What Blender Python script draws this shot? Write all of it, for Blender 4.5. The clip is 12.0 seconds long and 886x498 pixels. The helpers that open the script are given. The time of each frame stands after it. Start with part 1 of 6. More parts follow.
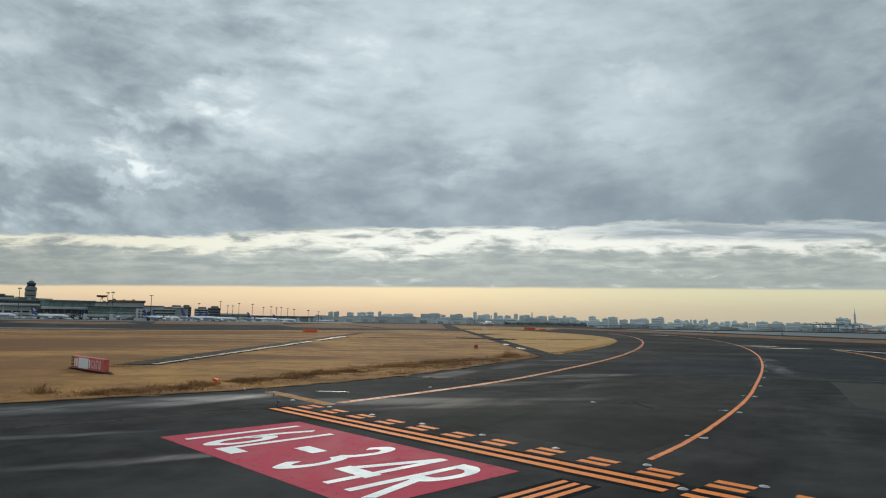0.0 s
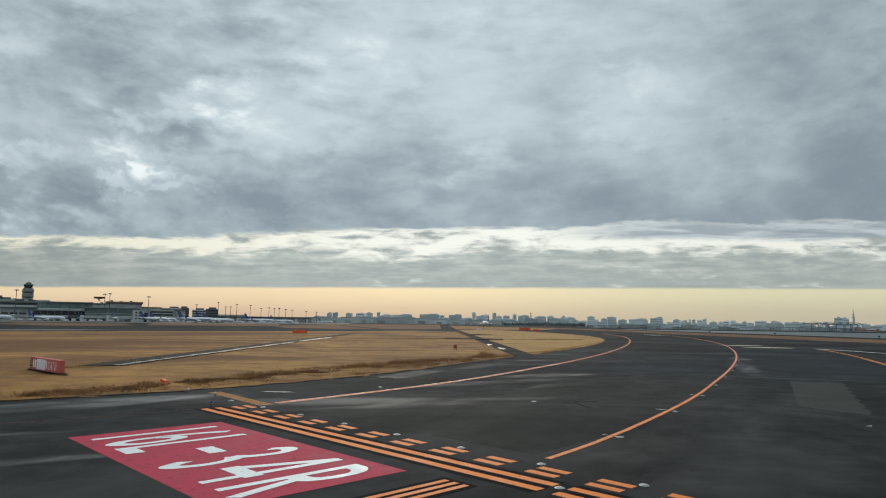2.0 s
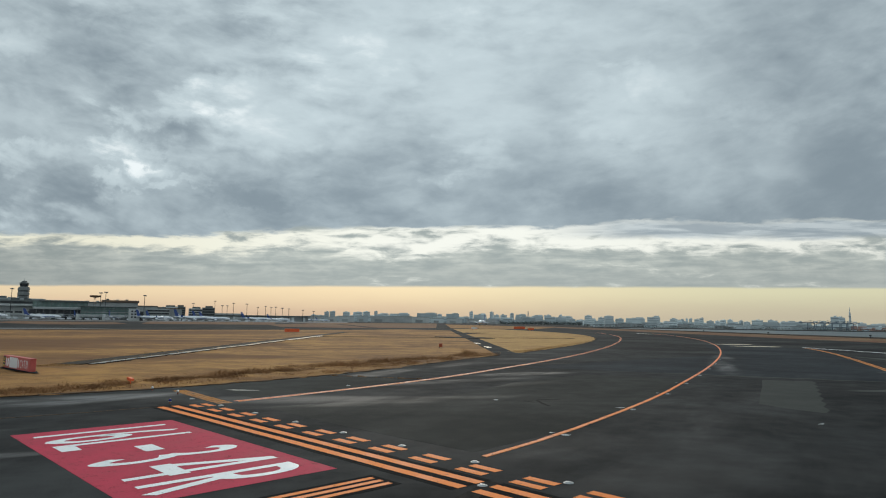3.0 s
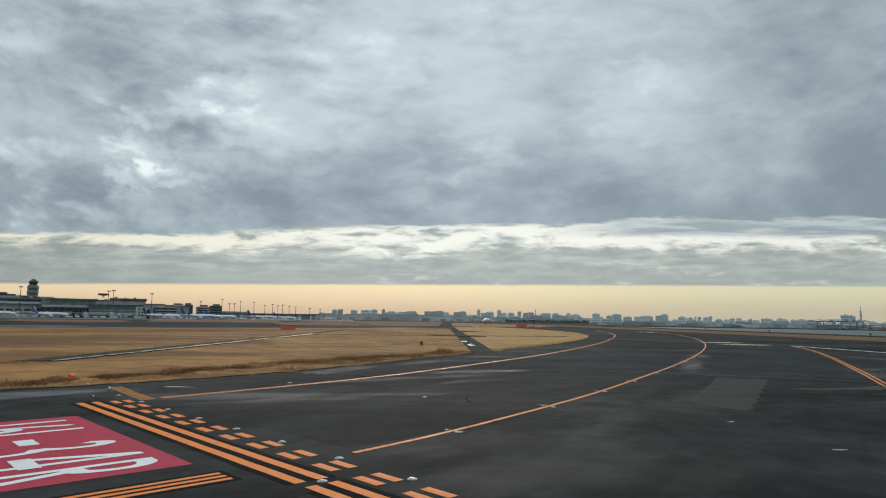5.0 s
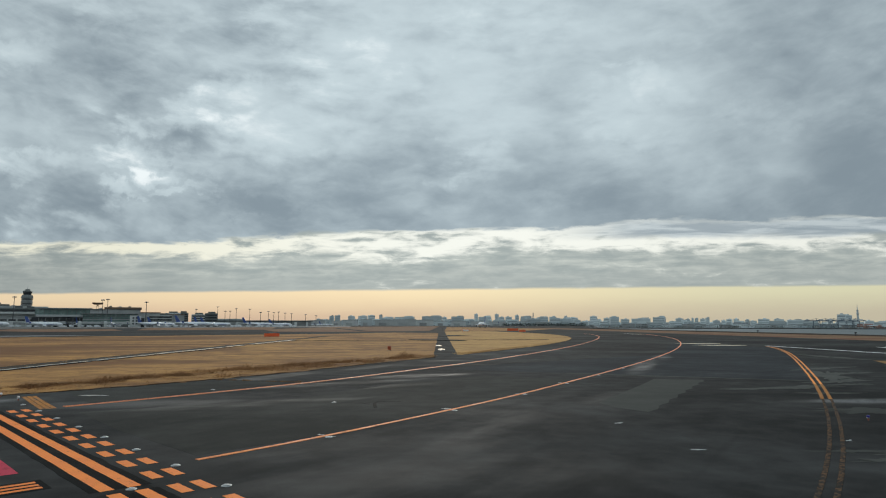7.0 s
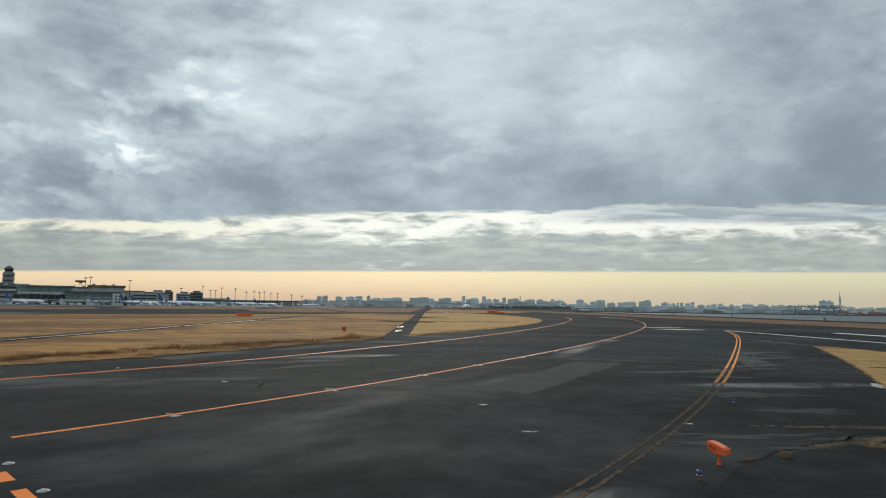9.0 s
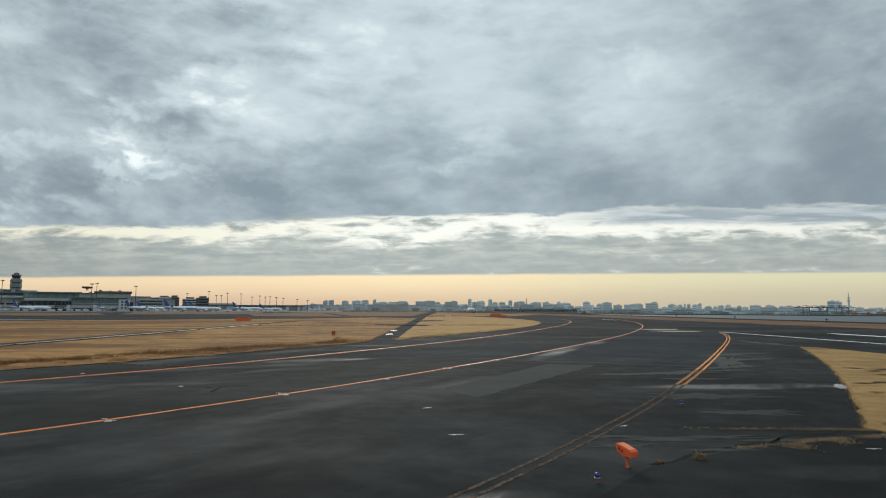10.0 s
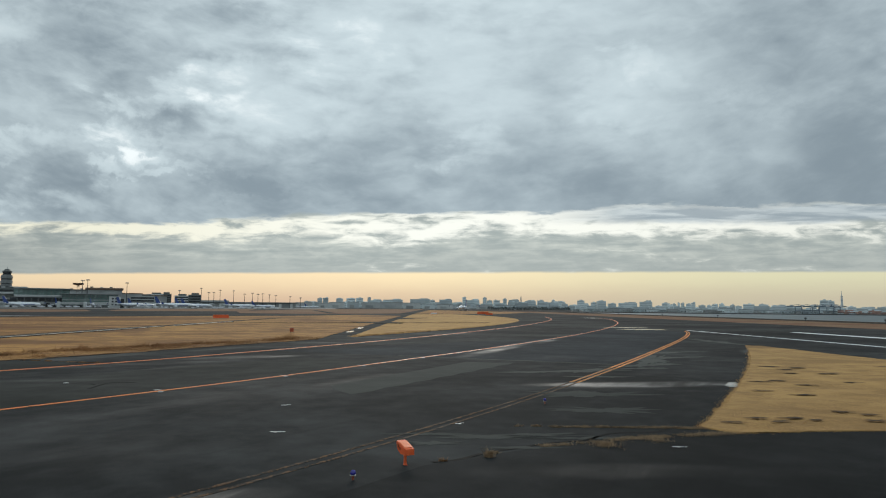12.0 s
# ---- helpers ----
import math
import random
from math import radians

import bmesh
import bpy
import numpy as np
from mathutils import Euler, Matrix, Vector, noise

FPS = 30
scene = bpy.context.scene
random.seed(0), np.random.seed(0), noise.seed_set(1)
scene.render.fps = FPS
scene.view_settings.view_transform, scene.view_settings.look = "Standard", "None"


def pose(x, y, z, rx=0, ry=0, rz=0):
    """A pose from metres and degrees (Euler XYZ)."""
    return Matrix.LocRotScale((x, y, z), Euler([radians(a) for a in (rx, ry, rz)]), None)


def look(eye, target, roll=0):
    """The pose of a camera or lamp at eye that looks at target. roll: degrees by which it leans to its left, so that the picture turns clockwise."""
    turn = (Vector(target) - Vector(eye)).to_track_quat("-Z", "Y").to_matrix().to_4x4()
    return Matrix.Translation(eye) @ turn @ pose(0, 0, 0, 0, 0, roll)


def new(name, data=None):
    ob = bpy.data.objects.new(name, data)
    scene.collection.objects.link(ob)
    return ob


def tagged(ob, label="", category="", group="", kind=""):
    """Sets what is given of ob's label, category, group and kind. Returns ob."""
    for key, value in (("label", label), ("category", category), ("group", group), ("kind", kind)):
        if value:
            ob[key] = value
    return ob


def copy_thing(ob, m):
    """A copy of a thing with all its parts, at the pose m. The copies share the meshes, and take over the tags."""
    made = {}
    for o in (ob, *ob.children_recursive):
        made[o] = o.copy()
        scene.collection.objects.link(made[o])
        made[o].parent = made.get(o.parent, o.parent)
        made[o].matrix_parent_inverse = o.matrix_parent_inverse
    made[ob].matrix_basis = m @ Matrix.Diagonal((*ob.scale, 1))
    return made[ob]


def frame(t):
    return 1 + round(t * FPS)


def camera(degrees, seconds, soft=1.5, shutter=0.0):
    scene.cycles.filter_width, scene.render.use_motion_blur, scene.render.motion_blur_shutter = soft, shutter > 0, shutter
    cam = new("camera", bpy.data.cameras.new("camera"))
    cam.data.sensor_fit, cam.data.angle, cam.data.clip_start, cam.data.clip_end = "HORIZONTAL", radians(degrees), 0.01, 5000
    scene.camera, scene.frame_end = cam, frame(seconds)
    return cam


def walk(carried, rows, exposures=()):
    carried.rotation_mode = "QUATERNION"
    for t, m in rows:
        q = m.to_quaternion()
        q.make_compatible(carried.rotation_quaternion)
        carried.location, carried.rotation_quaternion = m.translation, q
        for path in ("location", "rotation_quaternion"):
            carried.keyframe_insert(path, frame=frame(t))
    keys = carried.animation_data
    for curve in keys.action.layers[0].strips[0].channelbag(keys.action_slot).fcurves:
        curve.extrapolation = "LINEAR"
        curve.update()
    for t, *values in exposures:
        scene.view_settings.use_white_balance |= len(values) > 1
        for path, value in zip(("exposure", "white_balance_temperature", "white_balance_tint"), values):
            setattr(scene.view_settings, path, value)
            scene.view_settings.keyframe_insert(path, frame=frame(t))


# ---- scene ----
# ---- camera ----
cam = camera(69.72, 12.0, soft=1.1)
walk(cam, [
    (0, pose(17.559, -15.496, 3.760, 96.592, -0.910, 45.424)),
    (0.5, pose(17.975, -15.007, 3.760, 96.496, -0.870, 45.329)),
    (1, pose(18.448, -14.497, 3.760, 96.637, -0.935, 45.354)),
    (1.5, pose(18.969, -13.962, 3.760, 96.634, -0.784, 45.344)),
    (2, pose(19.531, -13.397, 3.760, 96.641, -0.746, 45.378)),
    (2.5, pose(20.127, -12.802, 3.760, 96.587, -0.756, 45.348)),
    (3, pose(20.753, -12.175, 3.760, 96.539, -0.770, 45.172)),
    (5, pose(23.472, -9.365, 3.760, 96.372, -0.815, 45.910)),
    (5.5, pose(24.194, -8.595, 3.760, 96.474, -0.324, 46.055)),
    (6, pose(24.929, -7.802, 3.760, 96.473, -0.438, 45.738)),
    (6.5, pose(25.678, -6.990, 3.760, 96.754, -0.037, 46.102)),
    (7, pose(26.440, -6.159, 3.760, 96.779, -0.046, 45.778)),
    (9, pose(29.634, -2.700, 3.760, 95.168, -0.685, 44.739)),
    (9.5, pose(30.472, -1.806, 3.760, 95.503, -0.498, 45.161)),
    (10, pose(31.327, -0.899, 3.760, 95.466, -0.254, 45.335)),
    (10.5, pose(32.201, 0.021, 3.760, 95.553, -0.483, 45.167)),
    (11, pose(33.093, 0.958, 3.760, 95.505, -0.428, 45.230)),
    (11.5, pose(34.003, 1.916, 3.760, 95.559, -0.162, 45.145)),
    (12, pose(34.932, 2.901, 3.760, 95.272, -0.450, 44.947)),
], exposures=[(0, 0.0), (7.2, 0.0), (8.8, 0.08), (12, 0.08)])

# ---- world: low sun behind an overcast deck, open band along the horizon ----
SUN_EL, SUN_BEARING = 22.0, -48.0
rng = random.Random(4)


class Nodes:
    """Short hand for node trees."""

    def __init__(self, tree):
        self.t = tree
        self.t.nodes.clear()

    def add(self, kind):
        return self.t.nodes.new(kind)

    def put(self, socket, v):
        if hasattr(v, "is_output"):
            self.t.links.new(v, socket)
        else:
            socket.default_value = v

    def math(self, op, a, b=0.0, clamp=False):
        n = self.add("ShaderNodeMath")
        n.operation, n.use_clamp = op, clamp
        self.put(n.inputs[0], a), self.put(n.inputs[1], b)
        return n.outputs[0]

    def vec(self, op, a, b):
        n = self.add("ShaderNodeVectorMath")
        n.operation = op
        self.put(n.inputs[0], a), self.put(n.inputs[1], b)
        return n.outputs[0]

    def times(self, a, k):
        n = self.add("ShaderNodeVectorMath")
        n.operation = "SCALE"
        self.put(n.inputs[0], a), self.put(n.inputs["Scale"], k)
        return n.outputs[0]

    def smooth(self, v, a, b, lo=0.0, hi=1.0):
        n = self.add("ShaderNodeMapRange")
        n.interpolation_type = "SMOOTHSTEP"
        for i, x in enumerate((v, a, b, lo, hi)):
            self.put(n.inputs[i], x)
        return n.outputs[0]

    def noise(self, vector, scale, detail=4.0, rough=0.55, distortion=0.0):
        n = self.add("ShaderNodeTexNoise")
        self.put(n.inputs["Vector"], vector)
        for k, v in (("Scale", scale), ("Detail", detail), ("Roughness", rough), ("Distortion", distortion)):
            self.put(n.inputs[k], v)
        return n.outputs[0]

    def add_noise_vector(self, vector, scale):
        n = self.add("ShaderNodeTexNoise")
        self.put(n.inputs["Vector"], vector), self.put(n.inputs["Scale"], scale), self.put(n.inputs["Detail"], 5.0)
        return n.outputs[1]

    def mix(self, fac, a, b, blend="MIX"):
        n = self.add("ShaderNodeMix")
        n.data_type, n.blend_type = "RGBA", blend
        for i, v in ((0, fac), (6, a), (7, b)):
            self.put(n.inputs[i], (*v, 1) if isinstance(v, tuple) and len(v) == 3 else v)
        return n.outputs[2]

    def mapped(self, vector, rot=(0, 0, 0), scale=(1, 1, 1), loc=(0, 0, 0)):
        """Turns first, then stretches."""
        if any(rot):
            turn = self.add("ShaderNodeMapping")
            self.put(turn.inputs["Vector"], vector), self.put(turn.inputs["Rotation"], rot)
            vector = turn.outputs[0]
        n = self.add("ShaderNodeMapping")
        self.put(n.inputs["Vector"], vector)
        self.put(n.inputs["Location"], loc), self.put(n.inputs["Scale"], scale)
        return n.outputs[0]


world = bpy.data.worlds.new("overcast_morning")
scene.world = world
world.use_nodes = True
w = Nodes(world.node_tree)
ray_dir = w.add("ShaderNodeTexCoord").outputs["Generated"]
xyz = w.add("ShaderNodeSeparateXYZ")
w.put(xyz.inputs[0], ray_dir)
up = w.math("MAXIMUM", xyz.outputs[2], 0.0)
sky = w.add("ShaderNodeTexSky")
sky.sky_type, sky.sun_disc, sky.dust_density = "NISHITA", False, 4.0
sky.sun_elevation, sky.sun_rotation = radians(SUN_EL), radians(SUN_BEARING)
# the deck ends in a straight edge far ahead, so its bands are told from height over forward distance
fwd = w.math("MAXIMUM", w.math("ADD", w.math("MULTIPLY", xyz.outputs[0], -0.713), w.math("MULTIPLY", xyz.outputs[1], 0.701)), 0.06)
side = w.math("DIVIDE", w.math("ADD", w.math("MULTIPLY", xyz.outputs[0], 0.701), w.math("MULTIPLY", xyz.outputs[1], 0.713)), fwd)
side = w.math("MINIMUM", w.math("MAXIMUM", side, -1.5), 1.5)
tilt = w.math("SUBTRACT", w.math("DIVIDE", up, fwd), w.math("MULTIPLY", side, 0.0105))
def plane_point(a, b):
    """A point of the sky's own plane, to lay a noise on."""
    n = w.add("ShaderNodeCombineXYZ")
    w.put(n.inputs[0], a), w.put(n.inputs[1], b)
    return n.outputs[0]


def total(*terms):
    r = terms[0]
    for q in terms[1:]:
        r = w.math("ADD", r, q)
    return r


# wisps of the deck run in shallow arches that dip towards both sides
arch = w.math("SUBTRACT", tilt, w.math("MULTIPLY", w.math("MULTIPLY", side, side), 0.26))
wisp = w.noise(plane_point(w.math("MULTIPLY", side, 4.2), w.math("MULTIPLY", arch, 9.0)), 1.0, 8.0, 0.56, 0.15)
curl = w.noise(plane_point(w.math("MULTIPLY", side, 9.0), w.math("MULTIPLY", arch, 21.0)), 1.0, 7.0, 0.58, 0.2)
billow = w.noise(plane_point(w.math("MULTIPLY", side, 13.0), w.math("MULTIPLY", tilt, 27.0)), 1.0, 4.0, 0.5, 0.6)
large = w.noise(plane_point(w.math("MULTIPLY", side, 2.2), w.math("MULTIPLY", tilt, 3.4)), 1.0, 3.0, 0.5, 0.3)
# thick and thin places of the deck: (across, height, half width, half height, share)
THIN = [(-0.719, 0.460, 0.072, 0.028, 0.80), (-0.56, 0.503, 0.062, 0.026, 0.40), (-0.482, 0.334, 0.049, 0.016, 0.85), (-0.372, 0.363, 0.066, 0.032, 0.95), (-0.497, 0.270, 0.060, 0.022, 1.15), (-0.440, 0.250, 0.05, 0.014, 0.8), (-0.690, 0.262, 0.062, 0.020, 1.0), (-0.597, 0.178, 0.079, 0.022, 0.75), (-0.512, 0.212, 0.045, 0.010, 0.8),
        (-0.40, 0.216, 0.03, 0.008, 0.6), (-0.128, 0.408, 0.10, 0.045, 0.50), (-0.237, 0.507, 0.08, 0.04, 0.50), (-0.250, 0.309, 0.11, 0.035, 0.45), (0.056, 0.254, 0.071, 0.026, 0.65), (0.11, 0.49, 0.10, 0.03, 0.45), (0.337, 0.387, 0.050, 0.024, 0.50), (0.303, 0.321, 0.08, 0.030, 0.30), (0.52, 0.335, 0.09, 0.016, 0.25)]
THICK = [(-0.66, 0.475, 0.17, 0.06, 0.30), (-0.464, 0.432, 0.168, 0.06, 0.45), (-0.596, 0.300, 0.132, 0.030, 0.55), (-0.43, 0.295, 0.06, 0.02, 0.4), (-0.31, 0.207, 0.06, 0.012, 0.55), (-0.071, 0.285, 0.115, 0.053, 0.35), (0.183, 0.252, 0.097, 0.040, 0.40), (-0.647, 0.377, 0.106, 0.035, 0.40), (0.64, 0.30, 0.10, 0.10, 0.30)]
warp_x = w.math("MULTIPLY", w.math("SUBTRACT", curl, 0.5), 0.30)
warp_y = w.math("MULTIPLY", w.math("SUBTRACT", w.noise(plane_point(w.math("MULTIPLY", side, 9.0), w.math("MULTIPLY", tilt, 9.0)), 1.0, 6.0, 0.6), 0.5), 0.20)
across, height = w.math("ADD", side, warp_x), w.math("ADD", tilt, warp_y)


def places(rows):
    sum_of = None
    for s0, t0, rs, rt, share in rows:
        u = w.math("POWER", w.math("ABSOLUTE", w.math("MULTIPLY", w.math("SUBTRACT", across, s0), 1 / rs)), 2.0)
        v = w.math("POWER", w.math("ABSOLUTE", w.math("MULTIPLY", w.math("SUBTRACT", height, t0), 1 / rt)), 2.0)
        g = w.smooth(w.math("ADD", u, v), 0.0, 2.6, share, 0.0)
        sum_of = g if sum_of is None else w.math("ADD", sum_of, g)
    return sum_of


ragged_share = w.smooth(side, 0.35, -0.35, 0.62, 1.0)
shape = total(0.575, w.smooth(side, -0.12, -0.62, 0.0, -0.05), w.smooth(side, 0.30, 0.72, 0.0, -0.20), w.smooth(tilt, 0.34, 0.185, 0.0, -0.26),
              w.math("MULTIPLY", w.math("SUBTRACT", wisp, 0.5), w.math("MULTIPLY", ragged_share, 0.90)),
              w.math("MULTIPLY", w.math("SUBTRACT", curl, 0.5), w.math("MULTIPLY", ragged_share, 0.64)),
              w.math("MULTIPLY", w.math("SUBTRACT", billow, 0.5), w.math("MULTIPLY", ragged_share, 0.42)),
              w.math("MULTIPLY", w.math("SUBTRACT", large, 0.5), 0.55),
              w.math("MULTIPLY", places(THIN), w.smooth(w.math("ADD", curl, wisp), 0.82, 1.16, 0.10, 0.32)), w.math("MULTIPLY", places(THICK), -0.20))
cloud = w.mix(w.smooth(shape, 0.02, 0.80), (0.232, 0.292, 0.336), (0.535, 0.632, 0.672))
cloud = w.mix(w.smooth(shape, 0.70, 1.12), cloud, (0.86, 0.93, 0.945))
# low over the horizon: the deck's lower edge, a bright broken seam, a second dark shelf, the last low bank
cells = plane_point(w.math("MULTIPLY", side, 17.0), w.math("MULTIPLY", tilt, 62.0))
puff = w.noise(cells, 1.0, 7.0, 0.60, 0.4)
broad = w.noise(w.mapped(cells, scale=(0.22, 0.42, 1.0), loc=(5.0, 1.0, 0.0)), 1.0, 4.0, 0.5, 0.2)
thread = w.noise(plane_point(w.math("MULTIPLY", side, 8.0), w.math("MULTIPLY", tilt, 95.0)), 1.0, 6.0, 0.6, 0.5)
heave = total(w.math("MULTIPLY", w.math("SUBTRACT", puff, 0.5), 0.024), w.math("MULTIPLY", w.math("SUBTRACT", broad, 0.5), 0.040))
rim = total(tilt, heave, w.smooth(side, -0.40, 0.04, -0.004, -0.014), w.smooth(side, 0.02, 0.35, 0.0, -0.012))
under = w.smooth(rim, 0.131, 0.139)
lit_share = w.math("MULTIPLY", w.smooth(w.math("ABSOLUTE", w.math("SUBTRACT", side, 0.12)), 0.16, 0.62, 1.0, 0.0), 0.065)
gaps = w.smooth(total(w.math("MULTIPLY", puff, 0.74), w.math("MULTIPLY", thread, 0.26), lit_share, w.smooth(tilt, 0.084, 0.128, -0.20, 0.085), w.smooth(broad, 0.35, 0.65, -0.07, 0.10)), 0.465, 0.70)
bank_tone = total(w.math("MULTIPLY", puff, 0.55), w.math("MULTIPLY", thread, 0.45))
bank_col = w.mix(w.smooth(bank_tone, 0.36, 0.64), (0.335, 0.385, 0.378), (0.535, 0.575, 0.535))
bank_col = w.mix(w.smooth(total(tilt, heave), 0.105, 0.062, 0.0, 0.55), bank_col, (0.355, 0.395, 0.385))
bank_col = w.times(bank_col, w.smooth(side, -0.8, -0.25, 0.86, 1.0))
low_sky = w.mix(gaps, bank_col, w.mix(w.smooth(side, -0.6, 0.0), (0.84, 0.83, 0.68), (0.87, 0.89, 0.82)))
shelf = w.math("MULTIPLY", w.smooth(w.math("ABSOLUTE", w.math("SUBTRACT", total(tilt, w.math("MULTIPLY", heave, 0.7)), 0.148)), 0.007, 0.019, 0.92, 0.0), w.smooth(side, 0.12, 0.34))
low_sky = w.mix(shelf, low_sky, w.mix(w.smooth(thread, 0.40, 0.64), (0.30, 0.365, 0.41), (0.50, 0.57, 0.60)))
cloud = w.mix(under, low_sky, cloud)
# the deck brightens towards the zenith as overcast skies do
rise = w.smooth(up, 0.46, 0.95, 1.0, 1.45)
lit = w.times(cloud, w.math("MULTIPLY", rise, w.smooth(w.math("ABSOLUTE", w.math("ADD", side, 0.03)), 0.1, 0.65, 1.07, 0.98)))
# warm open strip under the deck, over the clear sky's own colour
warm = w.mix(w.smooth(side, -0.5, 0.6), (0.86, 0.69, 0.455), (0.70, 0.69, 0.475))
hazy = w.mix(w.smooth(side, -0.5, 0.6), (0.66, 0.475, 0.345), (0.57, 0.52, 0.39))
warm = w.mix(w.smooth(w.math("ADD", tilt, w.math("MULTIPLY", heave, 0.4)), 0.004, 0.054), hazy, warm)
pale = w.times(sky.outputs[0], 0.06)
clear = w.mix(0.9, pale, warm)
edge = w.math("ADD", tilt, w.math("MULTIPLY", w.math("SUBTRACT", puff, 0.5), 0.004))
whole = w.mix(w.smooth(edge, 0.0525, 0.0575), clear, lit)
glow = w.add("ShaderNodeBackground")
w.put(glow.inputs[0], whole), w.put(glow.inputs[1], 1.0)
w.t.links.new(glow.outputs[0], w.add("ShaderNodeOutputWorld").inputs[0])

sun = new("sun", bpy.data.lights.new("sun", "SUN"))
sun.data.energy, sun.data.angle, sun.data.color = 1.2, radians(25), (1.0, 0.93, 0.82)
sun.matrix_world = look((90 * math.sin(radians(SUN_BEARING)), 90 * math.cos(radians(SUN_BEARING)), 90 * math.tan(radians(SUN_EL))), (0, 0, 0))


# ---- materials ----
def material(name, a, b, scale=3.0, rough=(0.7, 0.9), metal=0.0, bump=0.2, grain=40.0, stretch=(1, 1, 1), turn=0.0, spec=0.4, wear=None, random_tint=0.0, grain_mix=0.35):
    """Two-scale varied surface: a and b are the two base colours. wear: (colour, share) where an under-surface shows through."""
    m = bpy.data.materials.new(name)
    m.use_nodes = True
    n = Nodes(m.node_tree)
    co = n.mapped(n.add("ShaderNodeTexCoord").outputs["Object"], rot=(0, 0, turn), scale=stretch)
    large = n.noise(co, scale, 5.0, 0.6, 0.2)
    small = n.noise(co, grain, 3.0, 0.65)
    tone = n.math("ADD", n.math("MULTIPLY", large, 1 - grain_mix), n.math("MULTIPLY", small, grain_mix))
    col = n.mix(n.smooth(tone, 0.36, 0.64), a, b)
    if wear:
        chip = n.math("ADD", n.math("MULTIPLY", n.noise(co, scale * 4, 6.0, 0.7), 0.6), n.math("MULTIPLY", n.noise(co, grain * 0.5, 3.0, 0.6), 0.4))
        col = n.mix(n.smooth(chip, 0.5 - 0.05 + 0.25 * (0.5 - wear[1]), 0.5 + 0.05 + 0.25 * (0.5 - wear[1])), col, wear[0])
    if random_tint:
        info = n.add("ShaderNodeObjectInfo").outputs["Random"]
        col = n.mix(1.0, col, n.mix(info, (1 - random_tint,) * 3, (1 + random_tint,) * 3), "MULTIPLY")
    s = n.add("ShaderNodeBsdfPrincipled")
    n.put(s.inputs["Base Color"], col)
    n.put(s.inputs["Roughness"], n.smooth(large, 0.35, 0.65, rough[0], rough[1]))
    n.put(s.inputs["Metallic"], metal), n.put(s.inputs["Specular IOR Level"], spec)
    if bump:
        k = n.add("ShaderNodeBump")
        n.put(k.inputs["Strength"], bump), n.put(k.inputs["Distance"], 0.02), n.put(k.inputs["Height"], small)
        n.put(s.inputs["Normal"], k.outputs[0])
    n.t.links.new(s.outputs[0], n.add("ShaderNodeOutputMaterial").inputs[0])
    return m


